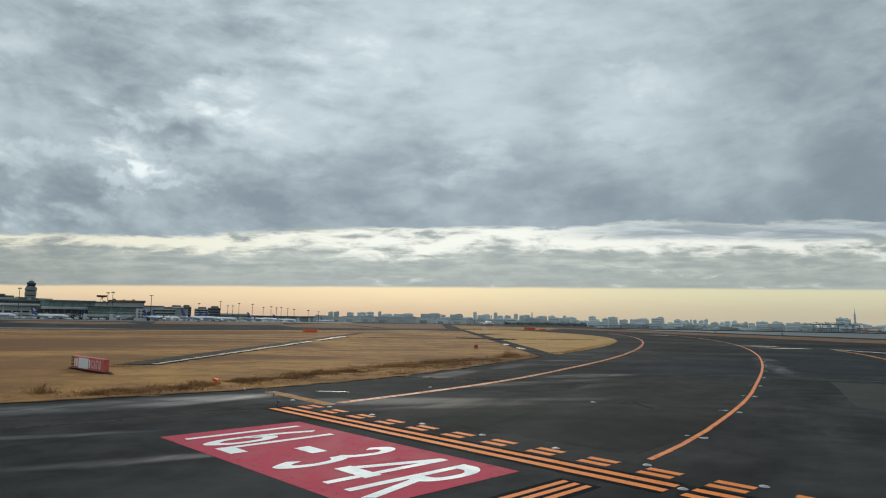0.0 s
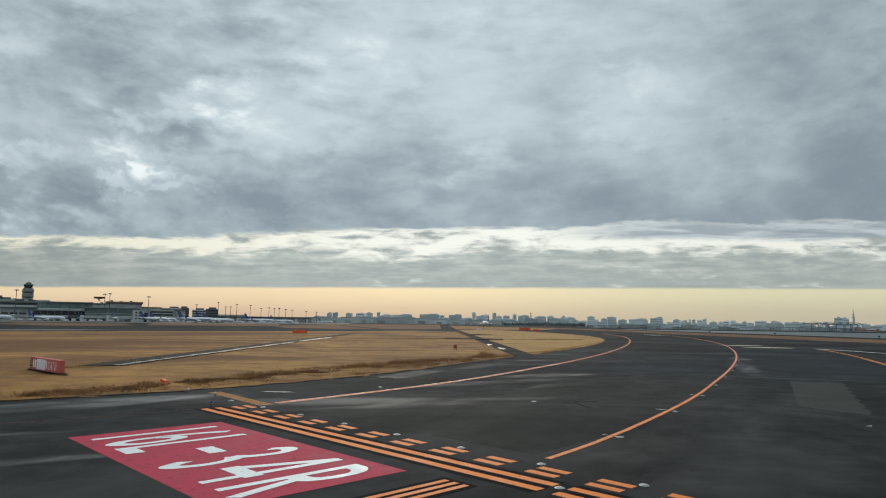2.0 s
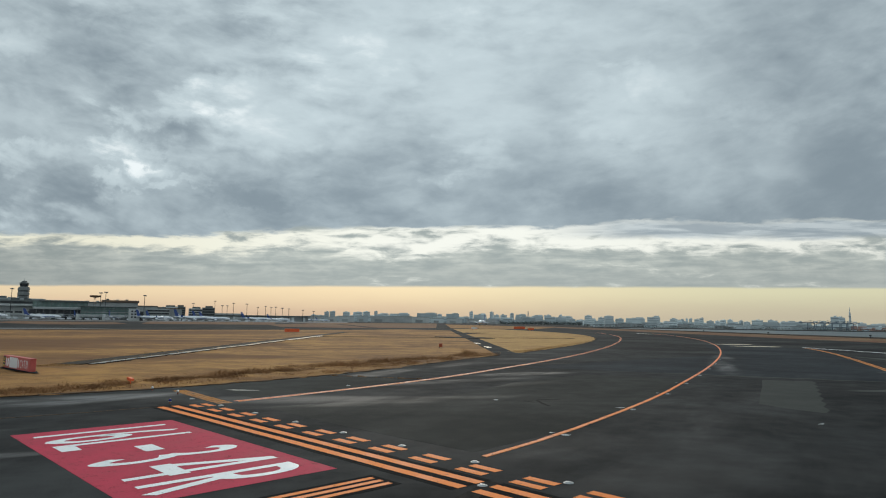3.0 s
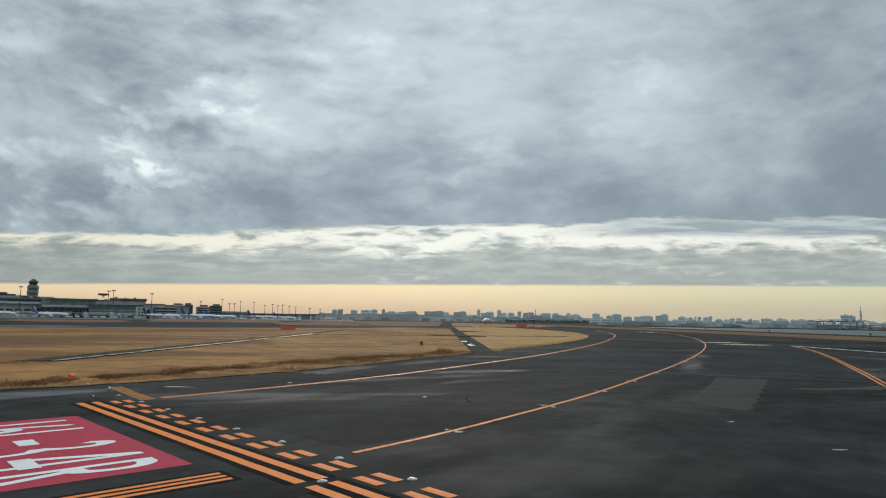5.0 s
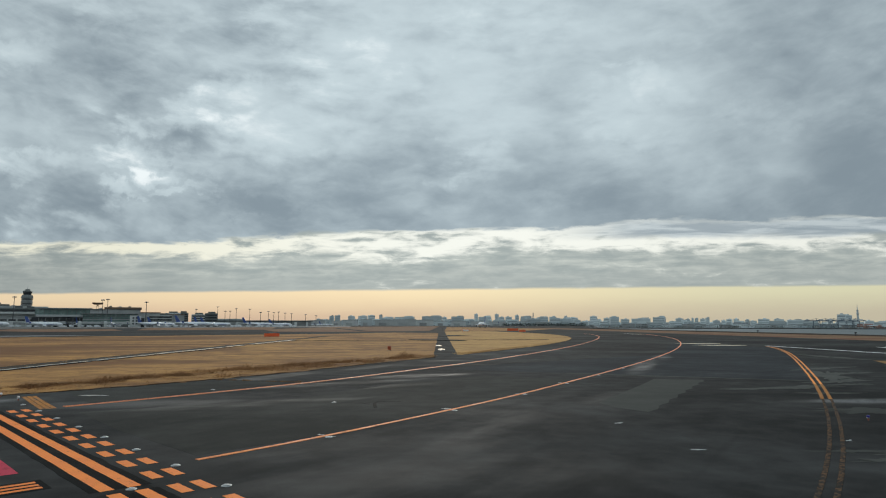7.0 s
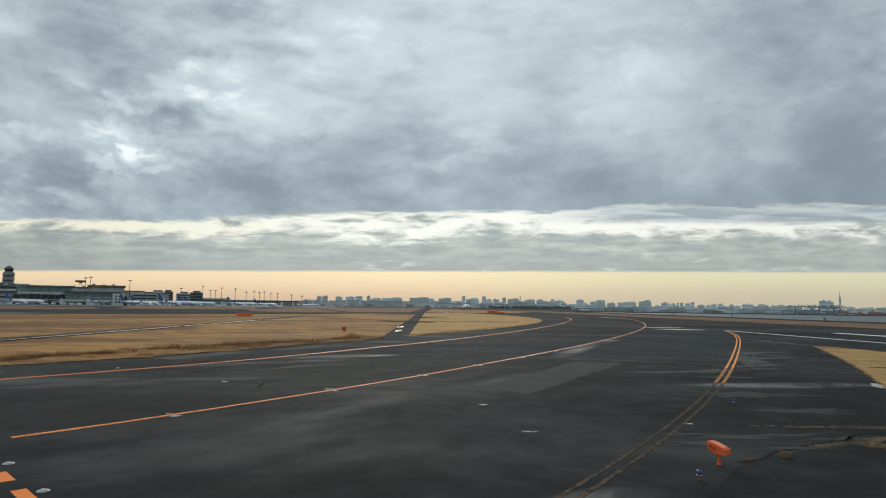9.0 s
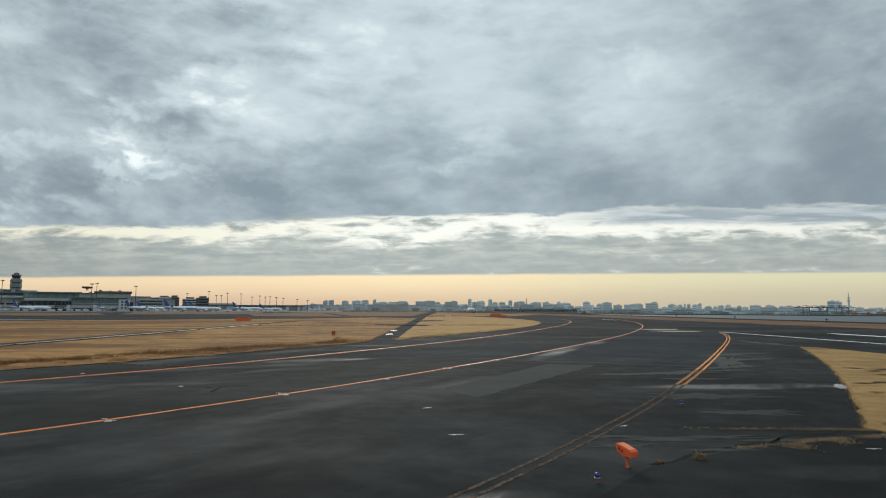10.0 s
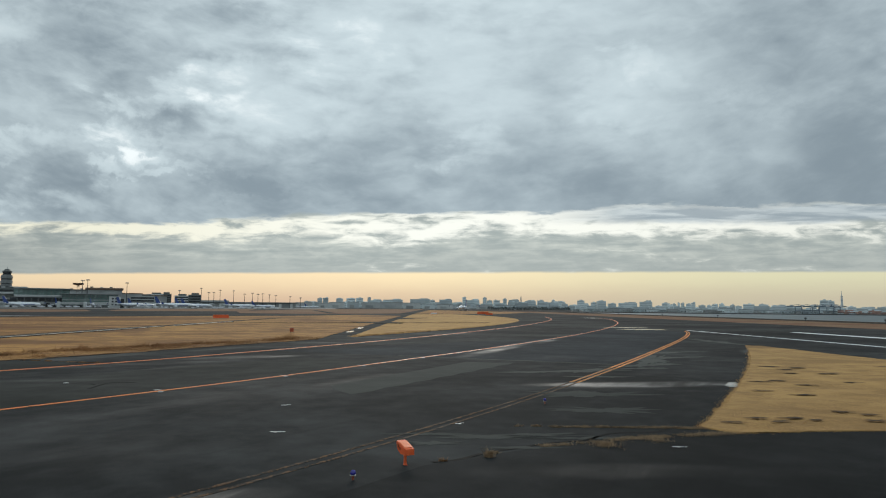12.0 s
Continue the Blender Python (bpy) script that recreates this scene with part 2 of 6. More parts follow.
def asphalt_material(name, dark, light, wet=0.5, patch=0.05, films=()):
    """Worn airfield asphalt: aggregate, lengthwise tyre and rain streaks, damp areas that gloss over."""
    m = bpy.data.materials.new(name)
    m.use_nodes = True
    n = Nodes(m.node_tree)
    co = n.add("ShaderNodeTexCoord").outputs["Object"]
    along = n.mapped(co, rot=(0, 0, radians(-14)), scale=(0.40, 0.07, 1))
    across = n.mapped(co, rot=(0, 0, radians(-50)), scale=(0.035, 0.14, 1))
    blot = n.noise(co, patch, 6.0, 0.6, 0.5)
    streak = n.noise(along, 1.0, 7.0, 0.62, 0.4)
    run = n.noise(across, 1.0, 6.0, 0.6, 0.6)
    grit = n.noise(co, 35.0, 3.0, 0.7)
    mottle = n.noise(co, 0.7, 7.0, 0.60, 0.2)
    tone = n.math("ADD", n.math("ADD", n.math("MULTIPLY", blot, 0.42), n.math("MULTIPLY", streak, 0.08)), n.math("ADD", n.math("MULTIPLY", run, 0.16), n.math("ADD", n.math("MULTIPLY", mottle, 0.19), n.math("MULTIPLY", grit, 0.12))))
    col = n.mix(n.smooth(tone, 0.40, 0.60), dark, light)
    worn = n.noise(n.mapped(co, rot=(0, 0, radians(-12)), scale=(1.1, 0.05, 1), loc=(3, 9, 0)), 1.0, 6.0, 0.6, 0.3)
    col = n.mix(n.math("MULTIPLY", n.smooth(worn, 0.57, 0.72), 0.22), col, tuple(c * 0.6 for c in dark))
    col = n.mix(n.math("MULTIPLY", n.smooth(grit, 0.62, 0.75), 0.35), col, (0.16, 0.155, 0.145))
    damp = n.math("ADD", n.math("MULTIPLY", run, 0.55), n.math("MULTIPLY", streak, 0.45))
    sheen = n.smooth(damp, 0.52, 0.74, 0.0, 0.35)
    if films:
        bend = n.times(n.vec("SUBTRACT", n.add_noise_vector(co, 0.25), (0.5, 0.5, 0.5)), 1.3)
        at = n.add("ShaderNodeSeparateXYZ")
        n.put(at.inputs[0], n.vec("ADD", co, bend))
        for cx, cy, rx, ry, turn, share in films:
            c, q = math.cos(radians(turn)), math.sin(radians(turn))
            dx, dy = n.math("SUBTRACT", at.outputs[0], cx), n.math("SUBTRACT", at.outputs[1], cy)
            u = n.math("ADD", n.math("MULTIPLY", dx, c / rx), n.math("MULTIPLY", dy, q / rx))
            v = n.math("ADD", n.math("MULTIPLY", dx, -q / ry), n.math("MULTIPLY", dy, c / ry))
            g = n.smooth(n.math("ADD", n.math("MULTIPLY", u, u), n.math("MULTIPLY", v, v)), 0.0, 1.5, share, 0.0)
            sheen = n.math("MAXIMUM", sheen, n.math("MULTIPLY", g, n.smooth(n.math("ADD", streak, run), 0.75, 1.15, 0.35, 1.0)))
    s = n.add("ShaderNodeBsdfPrincipled")
    n.put(s.inputs["Base Color"], n.mix(n.math("MULTIPLY", sheen, 0.4), col, tuple(c * 0.8 for c in dark)))
    n.put(s.inputs["Roughness"], n.smooth(sheen, 0.0, 1.0, 0.95, 0.95 - wet))
    n.put(s.inputs["Specular IOR Level"], n.smooth(sheen, 0.0, 1.0, 0.040, 0.34))
    k = n.add("ShaderNodeBump")
    n.put(k.inputs["Strength"], 0.35), n.put(k.inputs["Distance"], 0.01), n.put(k.inputs["Height"], grit)
    n.put(s.inputs["Normal"], k.outputs[0])
    n.t.links.new(s.outputs[0], n.add("ShaderNodeOutputMaterial").inputs[0])
    return m


def grass_material(name, straw, dull, rust, rust_at=0.56, drifts=()):
    """Dry winter turf: straw, duller thatch and rust-brown drifts, streaked by mowing."""
    m = bpy.data.materials.new(name)
    m.use_nodes = True
    n = Nodes(m.node_tree)
    co = n.add("ShaderNodeTexCoord").outputs["Object"]
    drift = n.noise(n.mapped(co, rot=(0, 0, radians(43)), scale=(0.060, 0.030, 1)), 1.0, 8.0, 0.64, 0.7)
    tuft = n.noise(n.mapped(co, rot=(0, 0, radians(43)), scale=(0.5, 0.36, 1)), 1.0, 8.0, 0.68, 0.3)
    blade = n.noise(co, 14.0, 4.0, 0.7)
    sweep = n.noise(n.mapped(co, rot=(0, 0, radians(44)), scale=(0.17, 0.085, 1), loc=(4, 1, 0)), 1.0, 8.0, 0.66, 0.5)
    tone = n.math("ADD", n.math("MULTIPLY", sweep, 0.27), n.math("ADD", n.math("MULTIPLY", tuft, 0.40), n.math("MULTIPLY", blade, 0.33)))
    col = n.mix(n.smooth(tone, 0.445, 0.555), dull, straw)
    col = n.mix(n.math("MULTIPLY", n.smooth(drift, rust_at - 0.09, rust_at + 0.07), 0.8), col, rust)
    if drifts:
        at = n.add("ShaderNodeSeparateXYZ")
        n.put(at.inputs[0], n.vec("ADD", co, n.times(n.vec("SUBTRACT", n.add_noise_vector(co, 0.05), (0.5, 0.5, 0.5)), 30.0)))
        for cx, cy, rx, ry, turn, share in drifts:
            c, q = math.cos(radians(turn)), math.sin(radians(turn))
            dx, dy = n.math("SUBTRACT", at.outputs[0], cx), n.math("SUBTRACT", at.outputs[1], cy)
            u = n.math("ADD", n.math("MULTIPLY", dx, c / rx), n.math("MULTIPLY", dy, q / rx))
            v = n.math("ADD", n.math("MULTIPLY", dx, -q / ry), n.math("MULTIPLY", dy, c / ry))
            g = n.smooth(n.math("ADD", n.math("MULTIPLY", u, u), n.math("MULTIPLY", v, v)), 0.0, 1.4, share, 0.0)
            col = n.mix(n.math("MULTIPLY", g, n.smooth(tuft, 0.35, 0.6, 0.7, 1.0)), col, rust)
    bare = n.noise(n.mapped(co, rot=(0, 0, radians(45)), scale=(0.4, 0.12, 1)), 1.0, 7.0, 0.66)
    col = n.mix(n.math("MULTIPLY", n.smooth(bare, 0.60, 0.76), 0.36), col, tuple(c * 0.35 for c in rust))
    s = n.add("ShaderNodeBsdfPrincipled")
    n.put(s.inputs["Base Color"], col)
    n.put(s.inputs["Roughness"], 0.95), n.put(s.inputs["Specular IOR Level"], 0.1)
    k = n.add("ShaderNodeBump")
    n.put(k.inputs["Strength"], 0.35), n.put(k.inputs["Distance"], 0.05), n.put(k.inputs["Height"], tone)
    n.put(s.inputs["Normal"], k.outputs[0])
    n.t.links.new(s.outputs[0], n.add("ShaderNodeOutputMaterial").inputs[0])
    return m


# damp films: centre, half length, half width, turn, strength
FILMS = ((-0.7, -9.4, 3.6, 0.6, 72, 0.9), (-6.0, -10.5, 4.0, 0.5, 70, 0.6), (3.0, -12.5, 3.0, 0.5, 72, 0.5), (0.0, 7.0, 17.0, 10.0, 75, 0.20), (-12.4, -6.0, 9.0, 1.9, 84, 1.0), (-5.8, 5.0, 10.0, 1.9, 55, 0.42), (-9.0, 26.0, 5.0, 1.5, 75, 0.6), (8.9, 15.0, 13.0, 1.7, 112, 0.33), (8.6, 24.0, 6.0, 2.4, 110, 0.30), (11.5, 10.0, 5.0, 1.6, 118, 0.30), (5.0, 12.0, 18.0, 10.0, 100, 0.27), (1.0, 18.0, 9.0, 1.0, 70, 0.3), (19.3, 33.2, 6.4, 1.35, 52, 0.85), (22.0, 36.0, 1.4, 0.6, 40, 0.9),
         (22.9, 8.7, 1.9, 0.9, 70, 0.75), (14.5, 3.5, 9.0, 4.5, 70, 0.30), (9.2, 3.6, 2.6, 0.5, 75, 0.3), (-15.5, 17.5, 7.0, 1.2, 112, 0.45), (-19.5, 30.0, 7.0, 1.1, 112, 0.35), (-22.0, 41.0, 4.0, 1.2, 60, 0.36), (-27.0, 55.0, 5.0, 1.2, 55, 0.38), (-17.0, 36.0, 7.0, 0.9, 52, 0.36), (-30.0, 72.0, 8.0, 1.4, 55, 0.38), (-8.0, 18.0, 8.0, 1.2, 80, 0.4), (15.0, 62.0, 6.0, 1.6, 120, 0.5))
ASPHALT = asphalt_material("asphalt", (0.0135, 0.0148, 0.0155), (0.053, 0.0555, 0.056), wet=0.6, films=FILMS)
ASPHALT_NEW = asphalt_material("newer_asphalt", (0.017, 0.021, 0.025), (0.039, 0.046, 0.052), wet=0.55, films=((-4.3, 50.5, 15.0, 1.3, 115, 0.62), (-10.8, 67.0, 10.0, 1.2, 117, 0.62), (-12.2, 70.0, 9.0, 0.8, 113, 0.45)))
ASPHALT_WARM = asphalt_material("older_grey_asphalt", (0.021, 0.0225, 0.021), (0.049, 0.051, 0.048), wet=0.6, films=((0.0, 7.0, 17.0, 10.0, 75, 0.18), (-4.0, 5.2, 7.0, 1.8, 62, 0.42), (-1.8, 11.5, 5.0, 0.9, 60, 0.36), (-4.5, 19.0, 7.0, 1.2, 75, 0.34)))
ASPHALT_BLACK = asphalt_material("sealed_black_asphalt", (0.0045, 0.005, 0.0055), (0.015, 0.016, 0.0165), wet=0.35)
CRACK = material("crack_filler", (0.005, 0.005, 0.005), (0.012, 0.012, 0.012), 3.0, (0.8, 0.95), bump=0.2, spec=0.05)
THATCH = material("grey_brown_thatch", (0.20, 0.135, 0.08), (0.40, 0.28, 0.17), 0.8, (0.85, 0.95), bump=0, grain=9.0, spec=0.1)
ASPHALT_GREY = asphalt_material("greyed_asphalt", (0.046, 0.049, 0.046), (0.072, 0.075, 0.069), wet=0.25)
ASPHALT_PALE = asphalt_material("washed_out_asphalt", (0.062, 0.066, 0.062), (0.098, 0.102, 0.095), wet=0.2)
ASPHALT_SHOULDER = asphalt_material("shoulder_asphalt", (0.0105, 0.0115, 0.012), (0.032, 0.033, 0.0335), wet=0.5, films=((27.5, 17.0, 5.0, 0.8, 48, 0.4),))
GRASS = grass_material("dry_grass", (0.41, 0.215, 0.068), (0.22, 0.112, 0.044), (0.135, 0.062, 0.028), 0.54, ((-85, -10, 52, 28, 105, 0.95), (-150, 60, 60, 22, 110, 0.6), (-27, -13, 13, 8, 90, 0.6), (-42, 0, 18, 9, 110, 0.6)))
GRASS_PALE = grass_material("mown_dry_grass", (0.395, 0.24, 0.09), (0.25, 0.147, 0.057), (0.19, 0.105, 0.042), 0.57)
GRASS_ISLE = grass_material("tan_dry_grass", (0.46, 0.275, 0.095), (0.33, 0.185, 0.068), (0.24, 0.128, 0.048), 0.6)
GRASS_BROWN = grass_material("rusty_grass", (0.21, 0.13, 0.072), (0.145, 0.088, 0.052), (0.14, 0.06, 0.033), 0.5)
BLADES = material("dry_blades", (0.36, 0.20, 0.085), (0.58, 0.37, 0.17), 0.6, (0.8, 0.95), bump=0, grain=9.0, spec=0.1)
WEEDS = material("brown_weeds", (0.15, 0.075, 0.036), (0.42, 0.235, 0.11), 0.5, (0.8, 0.95), bump=0, grain=7.0, spec=0.1)
ROAD = (0.026, 0.025, 0.023)
ORANGE = material("orange_marking_paint", (0.78, 0.21, 0.045), (0.89, 0.275, 0.072), 1.2, (0.6, 0.8), bump=0.15, grain=45, spec=0.08, wear=(ROAD, 0.05))
ORANGE_TWIN = material("double_line_paint", (0.72, 0.25, 0.055), (0.86, 0.34, 0.09), 0.7, (0.65, 0.8), bump=0.1, grain=30, spec=0.10, wear=(ROAD, 0.16))
ORANGE_LINE = material("line_orange_paint", (0.74, 0.20, 0.055), (0.88, 0.30, 0.10), 0.7, (0.55, 0.75), bump=0.1, grain=30, spec=0.10, wear=(ROAD, 0.18))
ORANGE_THIN = material("thin_orange_paint", (0.70, 0.18, 0.05), (0.85, 0.26, 0.085), 0.7, (0.4, 0.6), bump=0.1, grain=30, spec=0.15, wear=(ROAD, 0.14))
ORANGE_OLD = material("faded_orange_paint", (0.33, 0.14, 0.035), (0.46, 0.19, 0.045), 0.8, (0.55, 0.8), bump=0.2, grain=25, spec=0.05, wear=(ROAD, 0.28))
ORANGE_GONE = material("worn_off_orange_paint", (0.085, 0.052, 0.032), (0.165, 0.088, 0.046), 0.9, (0.7, 0.9), bump=0.2, grain=26, spec=0.03, wear=(ROAD, 0.55))
RED = material("red_marking_paint", (0.40, 0.030, 0.060), (0.50, 0.048, 0.085), 0.8, (0.7, 0.85), bump=0.2, grain=50, spec=0.10, wear=((0.12, 0.02, 0.025), 0.14))
WHITE = material("white_marking_paint", (0.74, 0.76, 0.76), (0.84, 0.85, 0.85), 1.5, (0.45, 0.7), bump=0.15, grain=45, spec=0.15, wear=((0.35, 0.33, 0.33), 0.05))
PUDDLE = material("rain_film", (0.020, 0.022, 0.024), (0.03, 0.032, 0.034), 0.8, (0.08, 0.22), bump=0.0, spec=0.5)
DAMP = material("damp_film", (0.030, 0.033, 0.036), (0.045, 0.048, 0.052), 0.5, (0.42, 0.65), bump=0.0, spec=0.35)
SOIL = material("bare_soil", (0.035, 0.022, 0.013), (0.09, 0.055, 0.03), 3.0, (0.85, 0.95), bump=0.3, spec=0.1)
DITCH = material("muddy_bank", (0.012, 0.011, 0.010), (0.058, 0.042, 0.026), 0.5, (0.8, 0.95), bump=0.3, grain=6.0, spec=0.1)
SEA = material("grey_water", (0.05, 0.07, 0.075), (0.07, 0.095, 0.10), 0.02, (0.40, 0.55), bump=0.5, grain=0.8, spec=0.25)
CONCRETE = material("apron_concrete", (0.06, 0.06, 0.06), (0.10, 0.10, 0.097), 0.02, (0.75, 0.9), bump=0)
STEEL = material("galvanised_steel", (0.30, 0.31, 0.32), (0.44, 0.45, 0.46), 2.0, (0.35, 0.55), 0.8, 0.1)
DARK_STEEL = material("dark_steel", (0.05, 0.055, 0.06), (0.09, 0.095, 0.10), 2.0, (0.5, 0.7), 0.3, 0.1)
CAST = material("cast_fixture_metal", (0.30, 0.31, 0.31), (0.46, 0.47, 0.47), 6.0, (0.45, 0.65), 0.3, 0.1)
SIGN_RED = material("sign_red_enamel", (0.48, 0.085, 0.075), (0.58, 0.12, 0.10), 1.2, (0.45, 0.6), bump=0.05)
SIGN_WHITE = material("sign_white_enamel", (0.68, 0.68, 0.67), (0.80, 0.80, 0.79), 1.2, (0.45, 0.6), bump=0.05)
SIGN_YELLOW = material("sign_yellow_enamel", (0.50, 0.36, 0.03), (0.62, 0.45, 0.05), 1.2, (0.45, 0.6), bump=0.05)
SIGN_BLACK = material("sign_black_enamel", (0.015, 0.015, 0.015), (0.03, 0.03, 0.03), 1.2, (0.45, 0.6), bump=0.05)
SAFETY = material("orange_enamel", (0.80, 0.115, 0.03), (0.92, 0.165, 0.05), 3.0, (0.4, 0.6), bump=0.05)
# paler orange for upper faces, the light on them put into the colour
SAFETY_PALE = material("lit_top_orange", (0.84, 0.20, 0.075), (0.93, 0.27, 0.12), 3.0, (0.5, 0.7), bump=0.05)
RUSTY = material("rust_red_enamel", (0.28, 0.055, 0.025), (0.40, 0.09, 0.035), 3.0, (0.6, 0.8), bump=0.1)
BLUE_GLASS = material("blue_lamp_glass", (0.02, 0.015, 0.16), (0.035, 0.03, 0.26), 3.0, (0.08, 0.15), bump=0, spec=0.6)
CLEAR_GLASS = material("frosted_lamp_glass", (0.72, 0.62, 0.58), (0.82, 0.74, 0.70), 3.0, (0.1, 0.2), bump=0, spec=0.6)
HULL = material("white_aircraft_paint", (0.74, 0.76, 0.78), (0.82, 0.84, 0.86), 0.1, (0.25, 0.4), bump=0, spec=0.5)
BLUE = material("blue_aircraft_paint", (0.028, 0.062, 0.21), (0.04, 0.085, 0.28), 0.1, (0.25, 0.4), bump=0, spec=0.5)
TYRE = material("tyre_rubber", (0.02, 0.02, 0.02), (0.035, 0.035, 0.035), 2.0, (0.8, 0.9), bump=0)
WALL_PALE = material("pale_cladding", (0.50, 0.52, 0.51), (0.62, 0.63, 0.61), 0.05, (0.6, 0.8), bump=0, random_tint=0.15)
WALL_GREY = material("grey_cladding", (0.32, 0.335, 0.33), (0.44, 0.45, 0.44), 0.05, (0.6, 0.8), bump=0, random_tint=0.15)
# tower grey, dark roof and green glazing are lightened to imitate distance haze
TOWER_GREY = material("hazed_tower_cladding", (0.16, 0.175, 0.175), (0.24, 0.255, 0.25), 0.1, (0.6, 0.8), bump=0)
ROOF_DARK = material("dark_metal_roof", (0.105, 0.115, 0.112), (0.155, 0.168, 0.162), 0.05, (0.5, 0.7), bump=0, random_tint=0.1)
ROOF_BROWN = material("brown_roof", (0.15, 0.10, 0.075), (0.20, 0.14, 0.10), 0.05, (0.6, 0.8), bump=0)
GLASS_WALL = material("green_tinted_glazing", (0.10, 0.165, 0.15), (0.19, 0.265, 0.24), 0.1, (0.15, 0.3), bump=0, spec=0.6)
GLASS_DARK = material("dark_glazing", (0.018, 0.022, 0.025), (0.035, 0.04, 0.045), 0.1, (0.15, 0.3), bump=0, spec=0.6)
# distance haze is put into these pale bluish base colours
CITY_WALL = material("haze_pale_concrete", (0.54, 0.60, 0.61), (0.68, 0.73, 0.73), 0.02, (0.7, 0.9), bump=0, random_tint=0.3)
CITY_GLASS = material("haze_pale_glazing", (0.38, 0.44, 0.46), (0.50, 0.56, 0.58), 0.02, (0.3, 0.5), bump=0, random_tint=0.2)
CRANE_BLUE = material("blue_grey_crane_steel", (0.11, 0.145, 0.18), (0.17, 0.21, 0.25), 0.05, (0.5, 0.7), bump=0)
BOX_RED = material("rust_containers", (0.36, 0.20, 0.16), (0.46, 0.30, 0.25), 0.1, (0.6, 0.8), bump=0, random_tint=0.3)
FOLIAGE = material("dark_evergreen", (0.05, 0.065, 0.06), (0.085, 0.10, 0.09), 0.2, (0.85, 0.95), bump=0, grain=2.0)
STONE = material("seawall_stone", (0.07, 0.06, 0.05), (0.13, 0.11, 0.09), 0.4, (0.8, 0.95), bump=0.3, grain=4.0)


# ---- building helpers ----
def box(bm, x0, x1, y0, y1, z0, z1, bevel=0.0):
    """A box, optionally with bevelled edges."""
    made = bmesh.ops.create_cube(bm, size=1.0, matrix=Matrix.Translation(((x0 + x1) / 2, (y0 + y1) / 2, (z0 + z1) / 2)) @ Matrix.Diagonal((x1 - x0, y1 - y0, z1 - z0, 1)))
    if bevel:
        edges = list({e for v in made["verts"] for e in v.link_edges})
        bmesh.ops.bevel(bm, geom=edges, offset=bevel, segments=2, affect="EDGES", profile=0.5)
    return made["verts"]


def tube(bm, a, b, r0, r1, sides=10):
    """A tapered tube from a to b."""
    a, b = Vector(a), Vector(b)
    m = Matrix.Translation((a + b) / 2) @ (b - a).to_track_quat("Z", "Y").to_matrix().to_4x4()
    return bmesh.ops.create_cone(bm, cap_ends=True, segments=sides, radius1=r0, radius2=r1, depth=(b - a).length, matrix=m)["verts"]


def lathe(bm, rings, sides=16, axis="z"):
    """A turned body from (height, radius) rings; axis x turns it along x, with (x, radius, centre height)."""
    loops = []
    for ring in rings:
        if axis == "z":
            z, r = ring
            loops.append([bm.verts.new((r * math.cos(2 * math.pi * i / sides), r * math.sin(2 * math.pi * i / sides), z)) for i in range(sides)])
        else:
            x, r, c = ring
            loops.append([bm.verts.new((x, r * math.cos(2 * math.pi * i / sides), c + r * math.sin(2 * math.pi * i / sides))) for i in range(sides)])
    for p, q in zip(loops, loops[1:]):
        for i in range(sides):
            bm.faces.new((p[i], p[(i + 1) % sides], q[(i + 1) % sides], q[i]))
    bm.faces.new(loops[0][::-1]), bm.faces.new(loops[-1])


def slab(bm, outline, z0, z1):
    """An upright prism over a flat outline."""
    low = [bm.verts.new((x, y, z0)) for x, y in outline]
    high = [bm.verts.new((x, y, z1)) for x, y in outline]
    k = len(outline)
    for i in range(k):
        bm.faces.new((low[i], low[(i + 1) % k], high[(i + 1) % k], high[i]))
    bm.faces.new(high), bm.faces.new(low[::-1])


def part(name, bm, mat, parent=None, label="", smooth=False, loc=None):
    """Links a bmesh as one mesh object under a thing or a part."""
    bmesh.ops.recalc_face_normals(bm, faces=bm.faces)
    me = bpy.data.meshes.new(name)
    bm.to_mesh(me)
    bm.free()
    me.materials.append(mat)
    if smooth:
        me.polygons.foreach_set("use_smooth", [True] * len(me.polygons))
    ob = new(name, me)
    ob.parent = parent
    if loc:
        ob.location = loc
    if label:
        tagged(ob, label)
    return ob


def thing(name, label, category, m=None, group="", kind=""):
    """An Empty at a thing's base, to hold its parts."""
    ob = tagged(new(name), label, category, group, kind)
    ob.empty_display_size = 0.2
    if m is not None:
        ob.matrix_world = m
    return ob


def one_mesh(name, bm, mat, label, category, group="", kind="", smooth=False):
    return tagged(part(name, bm, mat, None, "", smooth), label, category, group, kind)


def poly(c, v):
    """A polynomial in hundreds of metres."""
    r = 0.0
    for k in c:
        r = r * v / 100 + k
    return r


def along_runway(s, n):
    """Plan coordinates from the runway's own axes: s along it, n across."""
    return (-0.735 * s + 0.678 * n, 0.678 * s + 0.735 * n)


def bearing(b, d):
    """Plan coordinates of far things, by bearing in degrees and distance from the holding point."""
    return (26 + d * math.sin(radians(b)), -6 + d * math.cos(radians(b)))


def facing(b, d, z=0.0, turn=0.0):
    """The pose of a far thing whose front looks back to the holding point."""
    x, y = bearing(b, d)
    return pose(x, y, z, 0, 0, -b + turn)


